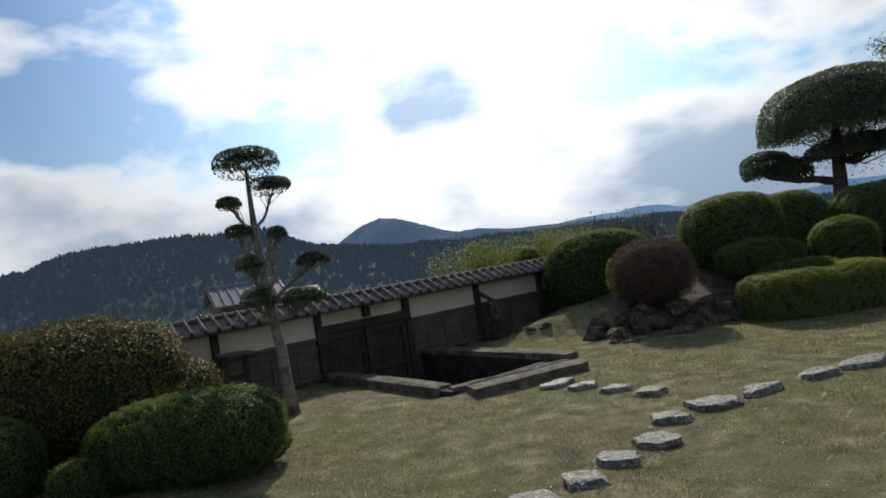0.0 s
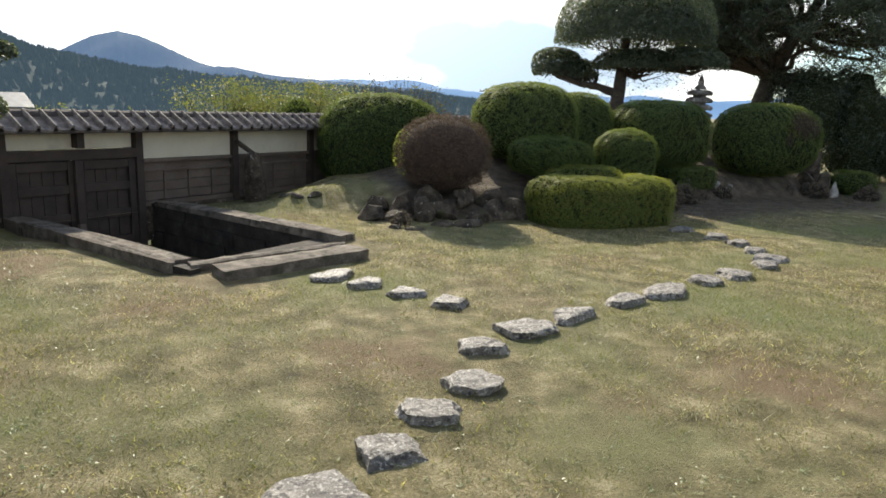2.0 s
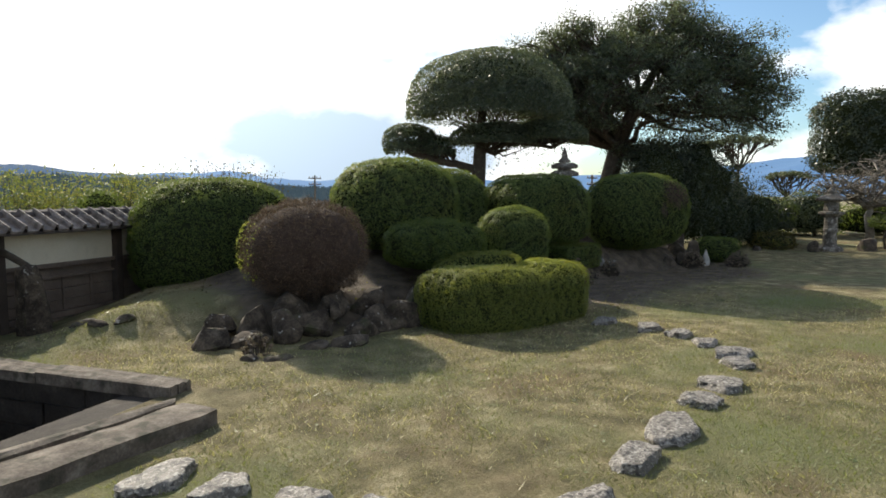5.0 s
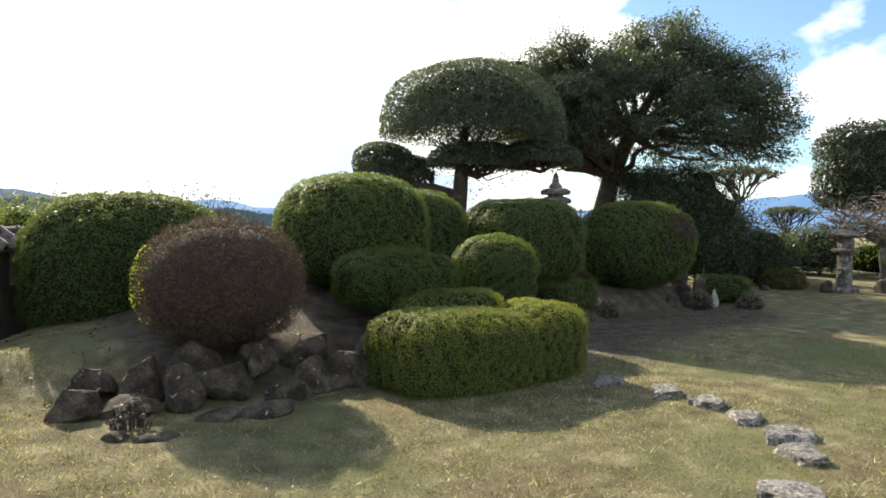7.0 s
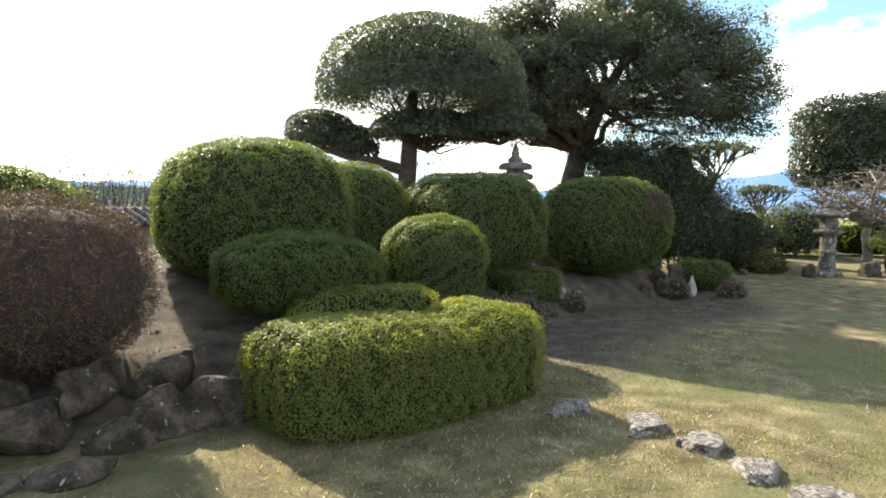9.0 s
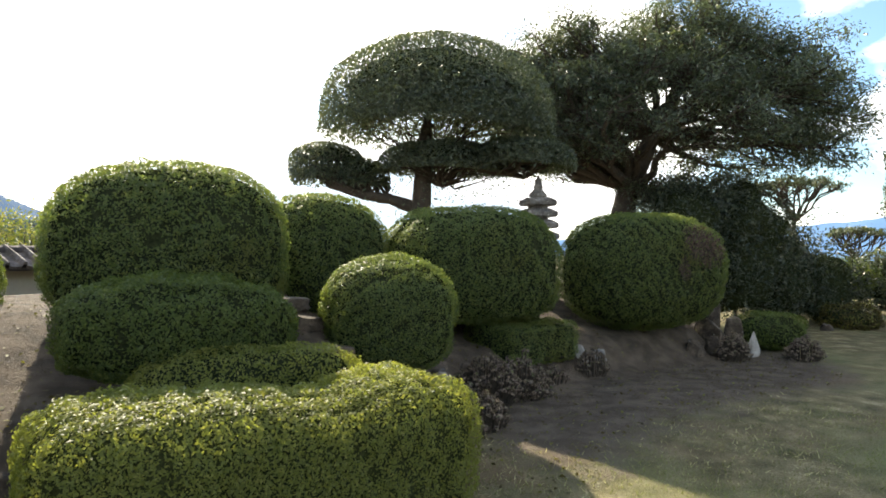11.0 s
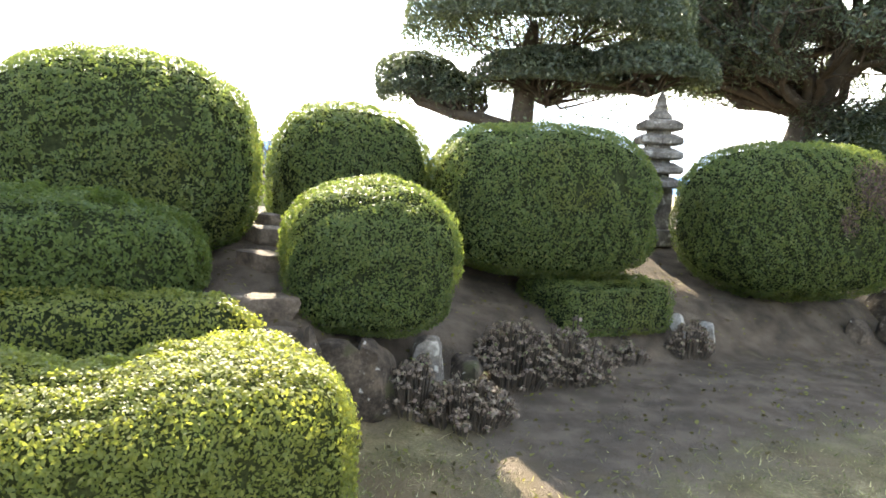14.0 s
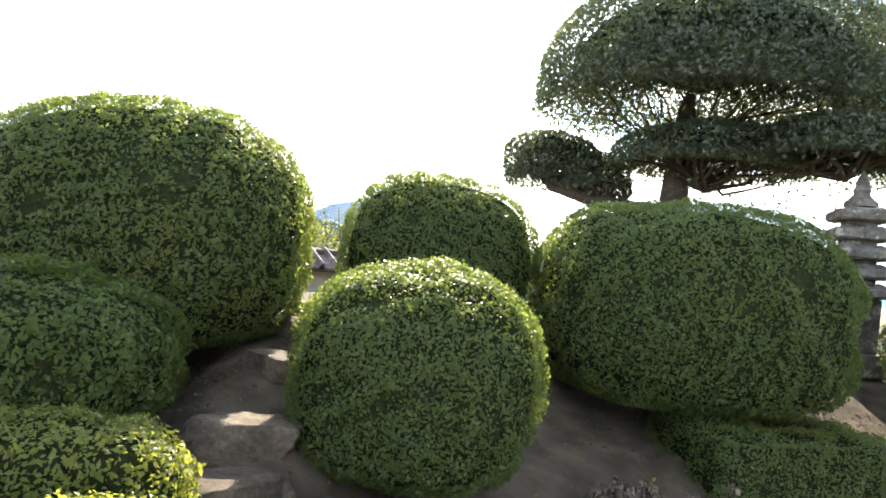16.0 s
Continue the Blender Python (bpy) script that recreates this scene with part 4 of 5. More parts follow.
# ---- stone pagoda ----


def pagoda():
    x, y = 11.25, 14.93
    z0 = on_ground(x, y, 0.03)
    root = empty("stone_pagoda", Matrix.Translation((x, y, z0)), "slender grey stone pagoda with stacked roofs", "pagoda")
    top = 2.24 - z0
    part("base", box_bm((0.5, 0.5, 0.2), Matrix.Translation((0, 0, 0.1)), 0.02), STONE_POST, root)
    part("shaft", box_bm((0.34, 0.34, top - 1.26), Matrix.Translation((0, 0, 0.2 + (top - 1.26) / 2)), 0.02), STONE_POST, root)
    z = top - 1.06
    for k in range(5):
        w = 0.29 - 0.016 * k
        bm = bmesh.new()
        rings = []
        for zz, s in ((0.0, 0.9), (0.015, 1.0), (0.07, 0.98), (0.125, 0.6)):
            ring = []
            for q in range(16):
                a = q * math.tau / 16 + math.pi / 4
                m = max(abs(math.cos(a)), abs(math.sin(a)))
                corner = (1 - m) / (1 - math.sqrt(0.5))
                ring.append(bm.verts.new((math.cos(a) / m * w * s * 0.98, math.sin(a) / m * w * s * 0.98, zz + 0.012 * corner * (zz > 0.01))))
            rings.append(ring)
        for r0, r1 in zip(rings, rings[1:]):
            for q in range(16):
                bm.faces.new((r0[q], r0[(q + 1) % 16], r1[(q + 1) % 16], r1[q]))
        bm.faces.new(rings[0][::-1])
        bm.faces.new(rings[-1])
        roof = part("roof", bm, STONE_POST, root)
        roof.location.z = z
        roof.rotation_euler.z = -0.42 + 0.03 * k
        nb = part("storey", box_bm((w * 1.05, w * 1.05, 0.07), Matrix.Translation((0, 0, z - 0.032)), 0.01), STONE_POST, root)
        nb.rotation_euler.z = -0.42 + 0.03 * k
        z += 0.17
    bm = bmesh.new()
    for k, (r, h) in enumerate([(0.14, 0), (0.135, 0.04), (0.085, 0.09), (0.065, 0.12), (0.075, 0.15), (0.055, 0.19), (0.06, 0.22), (0.03, 0.28), (0.01, 0.33)]):
        ring = [bm.verts.new((math.cos(q * math.tau / 10) * r, math.sin(q * math.tau / 10) * r, z - 0.03 + h)) for q in range(10)]
        if k:
            for q in range(10):
                bm.faces.new((last[q], last[(q + 1) % 10], ring[(q + 1) % 10], ring[q]))
        last = ring
    bm.faces.new(last)
    part("finial", bm, STONE_POST, root)


pagoda()


def stone_lantern():
    x, y = 19.55, 12.95
    z0 = on_ground(x, y, 0.02)
    root = empty("stone_lantern", Matrix.Translation((x, y, z0)), "grey stone garden lantern on a thick pillar", "lantern")

    def lathe(name, prof, sides, turn=0.0):
        bm = bmesh.new()
        last = None
        for r, h in prof:
            ring = [bm.verts.new((math.cos(q * math.tau / sides + turn) * r, math.sin(q * math.tau / sides + turn) * r, h)) for q in range(sides)]
            if last:
                for q in range(sides):
                    bm.faces.new((last[q], last[(q + 1) % sides], ring[(q + 1) % sides], ring[q]))
            else:
                bm.faces.new(ring[::-1])
            last = ring
        bm.faces.new(last)
        # darker stone stands in for the shade that falls on the lantern
        return part(name, bm, STONE_POST, root)
    lathe("base", [(0.34, 0), (0.34, 0.1), (0.26, 0.16)], 6)
    lathe("pillar", [(0.2, 0.16), (0.18, 0.25), (0.17, 0.55), (0.19, 0.57), (0.19, 0.63), (0.17, 0.65), (0.17, 0.95)], 14)
    lathe("platform", [(0.18, 0.95), (0.32, 1.05), (0.32, 1.1), (0.2, 1.12)], 6)
    lathe("fire_box", [(0.17, 1.12), (0.19, 1.16), (0.19, 1.36), (0.17, 1.38)], 6)
    lathe("roof", [(0.2, 1.38), (0.4, 1.42), (0.41, 1.46), (0.22, 1.55), (0.1, 1.6)], 6)
    lathe("finial", [(0.09, 1.6), (0.11, 1.65), (0.08, 1.72), (0.02, 1.8)], 10)


stone_lantern()

# ---- trees ----


def limb(bm, a, b, r0, r1, rng, bend=0.12, n=6):
    a, b = Vector(a), Vector(b)
    ln = (b - a).length
    pts = []
    o = Vector((0, 0, 0))
    for i in range(n + 1):
        f = i / n
        if 0 < i < n:
            o = o + Vector((rng.normal(), rng.normal(), rng.normal() * 0.6)) * ln * bend / n
        pts.append(a.lerp(b, f) + o * math.sin(f * math.pi))
    tube(bm, pts, [r0 + (r1 - r0) * i / n for i in range(n + 1)], 5)
    return pts


def pads_tree(name, label, base, trunk, pads, leaf, density, material, seed, bark=None, group="", twigs=26, under=0.35, category="tree"):
    """A cloud-pruned tree: bent trunk, limbs to each pad, twigs under the pad and a leafy shell. pads: (centre, radii, squareness, foot on trunk 0..1)."""
    bark = bark or BARK
    rng = np.random.default_rng(seed)
    root = empty(name, Matrix.Translation(base), label, category, group)
    B = Vector(base)
    tp = [Vector(p) - B for p, r in trunk]
    bm = bmesh.new()
    tube(bm, tp, [r for p, r in trunk], 10)
    part("trunk", bm, bark, root, smooth=True)
    for pad in pads:
        c, r, p, foot = pad[:4]
        brim = pad[4] if len(pad) > 4 else -0.3
        c = np.array(c) - np.array(B)
        f = foot * (len(tp) - 1)
        i = min(int(f), len(tp) - 2)
        a = tp[i].lerp(tp[i + 1], f - i)
        rr = trunk[i][1] * 0.55
        under_c = Vector(c) - Vector((0, 0, r[2] * 0.55))
        bm = bmesh.new()
        pts = limb(bm, a, under_c, rr, rr * 0.5, rng, 0.25)
        for k in range(twigs):
            d = rng.normal(size=3)
            d[2] = abs(d[2]) * 0.7
            d /= np.linalg.norm(d)
            e = Vector(c + d * np.array(r) * rng.uniform(0.6, 0.92))
            s = pts[rng.integers(3, 7)]
            limb(bm, s, e, rr * 0.3, rr * 0.07, rng, 0.35, 5)
        part("limb", bm, bark, root, smooth=True)
        # added inner dome, coloured as shade between leaves, that keeps the pad's top dense
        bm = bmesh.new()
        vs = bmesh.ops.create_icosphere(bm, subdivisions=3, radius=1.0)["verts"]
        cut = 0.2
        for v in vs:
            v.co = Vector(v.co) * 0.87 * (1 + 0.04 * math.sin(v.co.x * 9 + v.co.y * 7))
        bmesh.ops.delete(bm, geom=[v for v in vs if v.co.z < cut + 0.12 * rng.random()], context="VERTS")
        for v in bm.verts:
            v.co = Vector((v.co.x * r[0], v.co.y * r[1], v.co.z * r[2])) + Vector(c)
        part("dark_core", bm, INNER, root, smooth=True)
        area = 2 * math.pi * (r[0] * r[1]) ** 0.5 * ((r[0] * r[1]) ** 0.5 + r[2])
        cnt = int(area * density)
        q, n = shell(c, r, p, 0, cnt, rng, seed + int(foot * 90), 0.04)
        # full on top, open underneath
        rel = (q[:, 2] - c[2]) / r[2]
        keep = (rel > brim) | (rng.random(len(q)) < under)
        q, n = q[keep], n[keep]
        depth = np.abs(rng.normal(size=len(q))) * 0.06 + (rng.random(len(q)) < 0.5) * rng.random(len(q)) * 0.5
        q = q - n * (depth * min(r) * 0.8)[:, None]
        m = int(math.pi * r[0] * r[1] * density * 1.25)
        a, f = rng.uniform(0, math.tau, m), np.sqrt(rng.random(m)) * 0.97
        lift = np.clip(brim, -0.4, 0.1) + (1 - f) * 0.3 + rng.random(m) * 0.3
        f = f * np.sqrt(np.clip(1 - lift ** 2, 0, 1))
        fill = c + np.stack([np.cos(a) * f * r[0], np.sin(a) * f * r[1], lift * r[2]], 1)
        fill = fill[rng.random(m) < 0.62 + 0.5 * wobble(fill, 4.0, seed + 5)]
        q, n = np.concatenate([q, fill]), np.concatenate([n, np.tile([0.0, 0.0, 0.6], (len(fill), 1))])
        leaf_mesh("foliage", q, n + np.array([0, 0, 0.2]), leaf, material, root, rng, 0.9, 0.4)
    return root


RX = Vector((0.754, -0.657, 0))       # across, as seen from the lawn


def rel(c, r, z):
    return (c[0] + RX.x * r, c[1] + RX.y * r, z)


PC = (10.2, 16.75)
pads_tree("cloud_pruned_tree", "large cloud-pruned evergreen with an umbrella crown", (PC[0], PC[1], on_ground(*PC, 0.1)),
          [((10.2, 16.75, on_ground(*PC, 0.1)), 0.3), ((10.16, 16.75, 1.2), 0.2), ((10.22, 16.72, 2.0), 0.165), ((10.24, 16.7, 2.8), 0.13), ((10.26, 16.68, 3.15), 0.1), ((10.28, 16.66, 3.35), 0.05)],
          [(rel(PC, 0.28, 3.12), (1.97, 1.85, 1.55), 2.3, 0.95, -0.06), (rel(PC, -1.62, 2.5), (0.66, 0.62, 0.46), 2.4, 0.36, -0.6), (rel(PC, -1.0, 2.34), (0.44, 0.44, 0.34), 2.3, 0.36, -0.5),
           (rel(PC, 0.4, 2.48), (1.12, 0.95, 0.48), 2.2, 0.5, -0.1), (rel(PC, 1.75, 2.6), (0.88, 0.8, 0.42), 2.2, 0.55, -0.2)],
          0.053, 2600, LEAF_TREE, 31, twigs=34, under=0.02)


def free_tree(name, label, base, trunk, clumps, leaf, density, material, seed, bark=None, twigs=14, group="", category="tree", flat=0.7):
    """A loose crown of many leafy clumps on forking limbs."""
    bark = bark or BARK
    rng = np.random.default_rng(seed)
    root = empty(name, Matrix.Translation(base), label, category, group)
    B = Vector(base)
    tp = [Vector(p) - B for p, r in trunk]
    bm = bmesh.new()
    tube(bm, tp, [r for p, r in trunk], 10)
    part("trunk", bm, bark, root, smooth=True)
    allq, alln = [], []
    for ci, (c, r) in enumerate(clumps):
        c = Vector(c) - B
        i = min(range(1, len(tp)), key=lambda k: (tp[k] - c).length + abs(k - 2) * 0.2)
        bm = bmesh.new()
        pts = limb(bm, tp[i], c, trunk[i][1] * 0.5, 0.025, rng, 0.3)
        for k in range(twigs):
            d = rng.normal(size=3)
            d /= np.linalg.norm(d)
            e = c + Vector(d * r * np.array([1, 1, flat]) * rng.uniform(0.7, 1.05))
            limb(bm, pts[rng.integers(3, 7)], e, 0.022, 0.005, rng, 0.4, 4)
            m = int(density * r * r * 12 / twigs)
            t = rng.random(m)[:, None]
            q = np.array(c) + (np.array(e) - np.array(c)) * (0.35 + 0.7 * t ** 0.6) + rng.normal(size=(m, 3)) * r * 0.2 * np.array([1, 1, flat])
            allq.append(q)
            alln.append(np.tile(d * 0.5 + np.array([0, 0, 0.7]), (m, 1)))
        part("limb", bm, bark, root, smooth=True)
    leaf_mesh("foliage", np.concatenate(allq), np.concatenate(alln), leaf, material, root, rng, 0.8, 0.36)
    return root


def clumps_of(boxes, rmin, rmax, seed):
    rng = np.random.default_rng(seed)
    out = []
    for c, r, k in boxes:
        for _ in range(k):
            d = rng.normal(size=3)
            d /= np.linalg.norm(d)
            out.append((tuple(np.array(c) + d * np.array(r) * rng.uniform(0.55, 1.0)), rng.uniform(rmin, rmax)))
    return out


def dome_clumps(c, r, count, seed):
    """Clumps that fill a broad half-dome, thickest towards its skin; r: across, deep, high."""
    rng = np.random.default_rng(seed)
    out = []
    deep = Vector((-RX.y, RX.x, 0))
    for k in range(count):
        a = k * 2.39996
        up = (k + 0.5) / count
        f = rng.uniform(0.5, 1.0) ** 0.6
        flat = math.sqrt(1 - up * up)
        p = Vector(c) + RX * (math.cos(a) * flat * r[0] * f) + deep * (math.sin(a) * flat * r[1] * f)
        out.append(((p.x, p.y, c[2] + 0.35 * rng.random() + up * r[2] * f), rng.uniform(0.55, 0.9)))
    return out


QB = (15.7, 17.4)
free_tree("evergreen_tree", "large spreading dark evergreen tree", (QB[0], QB[1], on_ground(*QB, 0.1)),
          [((15.7, 17.4, on_ground(*QB, 0.1)), 0.34), ((15.6, 17.4, 1.6), 0.28), ((15.8, 17.3, 2.6), 0.24), ((16.4, 17.2, 3.8), 0.18), ((17.0, 16.9, 5.0), 0.1)],
          dome_clumps((16.6, 16.85, 3.1), (3.95, 2.5, 3.45), 128, 8) + clumps_of([((14.4, 18.0, 5.5), (1.1, 0.9, 0.6), 12), ((14.0, 18.2, 4.3), (1.2, 0.9, 0.9), 12), ((14.3, 17.8, 3.3), (1.2, 1.0, 0.5), 8), ((16.9, 16.6, 2.3), (1.4, 1.1, 0.6), 9)], 0.5, 0.8, 9),
          0.077, 168, LEAF_TREE, 41, twigs=10)
bush("dark loose evergreen bush under the large tree", [((16.2, 16.2, 1.5), (1.1, 1.0, 1.3), 2.2, 0), ((17.5, 15.8, 1.35), (1.0, 1.0, 1.5), 2.2, 0), ((18.8, 15.6, 0.8), (1.0, 0.9, 1.0), 2.2, 0), ((20.0, 15.4, 0.5), (0.8, 0.8, 0.8), 2.2, 0)], leaf=0.075, density=1000, material=LEAF_SHADE, name="evergreen_bush", group="", fuzz=0.26, lump=0.25, aspect=0.4, tilt=0.9)

# the pruned tree at the start of the walk
TB = (-2.35, 8.7)
tz = on_ground(*TB, 0.08)
pads_tree("pruned_garden_tree", "tall slender pruned tree with small leafy pads", (TB[0], TB[1], tz),
          [((-2.26, 8.7, tz), 0.1), ((-2.29, 8.7, 0.15), 0.075), ((-2.3, 8.7, 0.6), 0.07), ((-2.38, 8.75, 1.3), 0.06), ((-2.43, 8.75, 2.2), 0.045), ((-2.43, 8.75, 3.0), 0.022)],
          [((-2.42, 8.75, 3.1), (0.36, 0.34, 0.17), 2.4, 1.0), ((-2.1, 8.7, 2.75), (0.25, 0.22, 0.1), 2.3, 0.8), ((-2.72, 8.75, 2.6), (0.18, 0.18, 0.12), 2.3, 0.75), ((-2.62, 8.7, 2.2), (0.2, 0.18, 0.13), 2.3, 0.7),
           ((-2.1, 8.6, 2.1), (0.14, 0.14, 0.13), 2.3, 0.6), ((-2.55, 8.8, 1.75), (0.2, 0.18, 0.15), 2.3, 0.55), ((-1.7, 8.6, 1.7), (0.24, 0.2, 0.13), 2.3, 0.58), ((-2.5, 8.7, 1.25), (0.22, 0.2, 0.2), 2.3, 0.52), ((-1.9, 8.7, 1.22), (0.3, 0.24, 0.15), 2.3, 0.5)],
          0.036, 5500, LEAF_TREE, 51, bark=BARK_PALE, twigs=12, under=0.2)

# the tall clipped tree and the plantings at the garden's end
bush("tall flat-topped clipped evergreen tree", [((27.8, 12.9, 3.42), (4.3, 1.8, 1.52), 7.0, -65)], leaf=0.1, density=480, material=LEAF_SHADE, name="clipped_tree", group="", fuzz=0.08, lump=0.07, category="tree")
for c, w in (((22.0, 17.2), 1.12), ((28.9, 19.0), 0.95)):
    top = 3.0 if w > 1.0 else 1.95
    g = on_ground(*c, 0.1)
    crown = []
    for k in range(15):
        a, f = k * 2.4, math.sqrt((k + 0.5) / 15)
        crown.append(((c[0] + RX.x * math.cos(a) * f * w + 0.7 * math.sin(a) * f * w, c[1] + RX.y * math.cos(a) * f * w + 0.7 * math.sin(a) * f * w, top + 0.22 * (1 - f * f)), 0.3))
    free_tree("umbrella_pine", "small umbrella-shaped pruned pine", (c[0], c[1], g), [((c[0], c[1], g), 0.13), ((c[0] + 0.1, c[1], g + 0.6), 0.11), ((c[0] - 0.04, c[1], top - 1.25), 0.06), ((c[0], c[1], top - 0.95), 0.045)],
              crown, 0.075, 260, LEAF_TREE, int(c[0]), twigs=7, group="umbrella pines", flat=0.45)

# ---- stone steps up the mound ----
for i, (x, y, z, a, b, turn) in enumerate([(6.6, 11.56, 0.25, .22, .15, 9), (6.6, 11.86, 0.39, .23, .17, -6), (6.63, 12.44, 0.575, .2, .15, 5), (6.66, 12.98, 0.69, .2, .16, -5), (6.68, 13.55, 0.75, .22, .17, 8)]):
    rock("stone_step", (x, y, z - 0.055), (a * 1.05, b * 1.1, 0.1), STONE_STEP, "rough brown stone step climbing the mound", "step", "stone steps on the mound", seed=510 + i * 3, turn=turn, flat=0.55, rough=0.08, cuts=4, block=4.0)
for i, (x, y, z, a, b, h) in enumerate([(6.86, 11.48, 0.12, .1, .09, .2), (6.34, 11.6, 0.1, .1, .1, .2), (6.62, 11.28, -0.08, .2, .13, .16)]):
    rock("rock", (x, y, z), (a, b, h), STONE_DARK, "brown rock shoring up the stone steps", "rock", "rocks of the mound's front", seed=540 + i * 3, turn=i * 40, rough=0.08, cuts=8, block=2.6)

# ---- rocks under the shrubs on the mound's front ----
FRONT_ROCKS = [
        (7.02, 11.55, .18, .15, .26, -.05, STONE_DARK, "dark rock beside the stone steps"), (7.28, 11.66, .26, .16, .28, -.05, STONE_DARK, "dark rock under the round shrub"),
        (7.66, 11.86, .18, .15, .2, -.05, STONE_POST, "weathered rock under the round shrub"), (7.95, 11.98, .2, .16, .18, -.15, STONE_DARK, "grey rock beside the dry succulents"),
        (6.98, 11.25, .18, .14, .16, -.2, STONE_DARK, "dark rock at the foot of the steps"), (8.3, 12.35, .16, .14, .16, -.08, STONE_DARK, "dark rock on the mound"),
        (10.3, 12.95, .15, .12, .12, -.06, STONE_PALE, "pale rounded rock beside the box hedge"), (10.56, 12.88, .13, .1, .1, -.1, STONE_PALE, "small pale rock beside the box hedge")]
END_ROCKS = [
        (11.5, 13.2, .2, .14, .12, -.12, STONE, "grey rock under the wide shrub"), (13.5, 12.78, .15, .08, .22, -.12, STONE_PALE, "pointed white rock standing on the lawn's edge"),
        (13.75, 13.3, .26, .2, .3, -.05, STONE_DARK, "dark rock at the end of the mound"), (13.2, 13.3, .22, .18, .3, .0, STONE_DARK, "dark rock at the end of the mound"), (14.3, 14.2, .35, .25, .6, .1, STONE_DARK, "tall dark rock behind the shrubs"),
        (12.4, 12.95, .18, .14, .16, -.15, STONE_DARK, "dark rock under the wide shrub"), (12.9, 13.0, .16, .13, .18, -.15, STONE_DARK, "dark rock under the wide shrub")]
for i, (x, y, a, b, h, z, mat, lab) in enumerate(FRONT_ROCKS + END_ROCKS):
    rock("rock", (x, y, z), (a, b, h), mat, lab, "rock", "rocks of the mound's front", seed=700 + i * 4, turn=i * 41, rough=0.08, cuts=8, block=2.6, taper=0.6 if "pointed" in lab else 0.0)


# ---- dead patch and dark hole on the wide shrub ----
def brown_patch(owner, c, r, count, seed):
    rng = np.random.default_rng(seed)
    base = np.array(owner.matrix_world.translation)
    q, n = shell(*WIDE_SHAPE, 90000, rng, SEED_WIDE, 0.03)
    near = ((q - np.array(c)) ** 2 / np.array(r) ** 2).sum(1) < rng.uniform(0.3, 1.1, len(q))
    q, n = q[near][:count], n[near][:count]
    ob = leaf_mesh("brown_patch", q - base + n * 0.012, n, 0.03, LEAF_BROWN, owner, rng, 0.9, 0.4)
    ob["label"] = "brown twigs of the dead patch and dark hole"


brown_patch(WIDE, (12.25, 12.8, 1.25), (0.5, 0.35, 0.32), 2300, 5)
# brown twig leaves put here for a dark hole in the shrub
brown_patch(WIDE, (11.78, 12.7, 0.98), (0.13, 0.2, 0.17), 1500, 6)


# ---- dry succulent clumps ----
def succulent(x, y, w, d, h, seed, green=0.0):
    """A low clump of fleshy rosettes on stalks."""
    rng = np.random.default_rng(seed)
    z0 = on_ground(x, y)
    root = empty("succulent_clump", Matrix.Translation((x, y, z0)), "dry brownish clump of fleshy rosettes", "plant", "dry succulents by the rocks")
    bm, P, Q = bmesh.new(), [], []
    for _ in range(int(270 * w * d / 0.12)):
        a, r = rng.uniform(0, math.tau), math.sqrt(rng.random())
        px, py = math.cos(a) * r * w, math.sin(a) * r * d
        pz = h * (1 - 0.8 * r * r) * (rng.uniform(0.85, 1.05) if rng.random() < 0.75 else rng.uniform(0.1, 0.85)) * (1 + 0.18 * math.sin(px * 31) * math.cos(py * 27))
        top = np.array([px, py, pz])
        tube(bm, [(px * 0.8, py * 0.8, -0.02), (px * 0.9, py * 0.9, pz * 0.5), tuple(top)], [0.006, 0.006, 0.005], 4)
        k = 16
        dirs = rng.normal(size=(k, 3))
        dirs[:, 2] = np.abs(dirs[:, 2]) * 0.8 + 0.1
        dirs /= np.linalg.norm(dirs, axis=1)[:, None]
        P.append(top + dirs * rng.uniform(0.012, 0.03, (k, 1)))
        Q.append(dirs)
    part("stalk", bm, BARK, root)
    leaf_mesh("foliage", np.concatenate(P), np.concatenate(Q), 0.022, LEAF_GREY, root, rng, 0.4, 0.8)


for a in [(7.5, 11.62, .22, .18, .28, 1), (7.82, 11.5, .3, .22, .28, 2), (8.4, 12.2, .38, .28, .42, 3), (8.85, 12.25, .38, .26, .38, 4), (10.25, 12.68, .22, .18, .28, 5), (12.95, 12.72, .3, .22, .36, 6), (13.95, 12.3, .34, .25, .3, 7), (2.6, 10.62, .16, .12, .2, 8), (9.55, 12.55, .2, .14, .16, 9)]:
    succulent(*a)
bush("low dark mounded shrub at the lawn's end", [((14.6, 13.2, 0.0), (0.62, 0.5, 0.32), 2.3, 0)], material=LEAF_DARK, leaf=0.03, density=3500, stems=1)

# ---- garden's far end ----
bush("long dark hedge at the garden's end", [((24.5, 18.3, 0.4), (3.2, 0.8, 0.75), 3.0, -28), ((29.5, 14.5, 0.3), (3.5, 0.8, 0.75), 3.0, -40)], leaf=0.07, density=700, material=LEAF_DARK, name="long_hedge", group="", fuzz=0.05)
bush("low rounded shrub in the far garden", [((21.5, 15.6, 0.75), (0.9, 0.7, 0.42), 2.3, 0), ((20.2, 16.4, 0.85), (0.8, 0.7, 0.4), 2.3, 0)], leaf=0.06, density=900, material=LEAF_DARK, group="far shrubs", fuzz=0.04, stems=5)
bush("low rounded shrub beside the lantern", [((19.0, 14.2, -0.05), (0.7, 0.6, 0.32), 2.3, 0)], leaf=0.05, density=1200, material=LEAF_RUST, group="far shrubs", fuzz=0.03, stems=1)
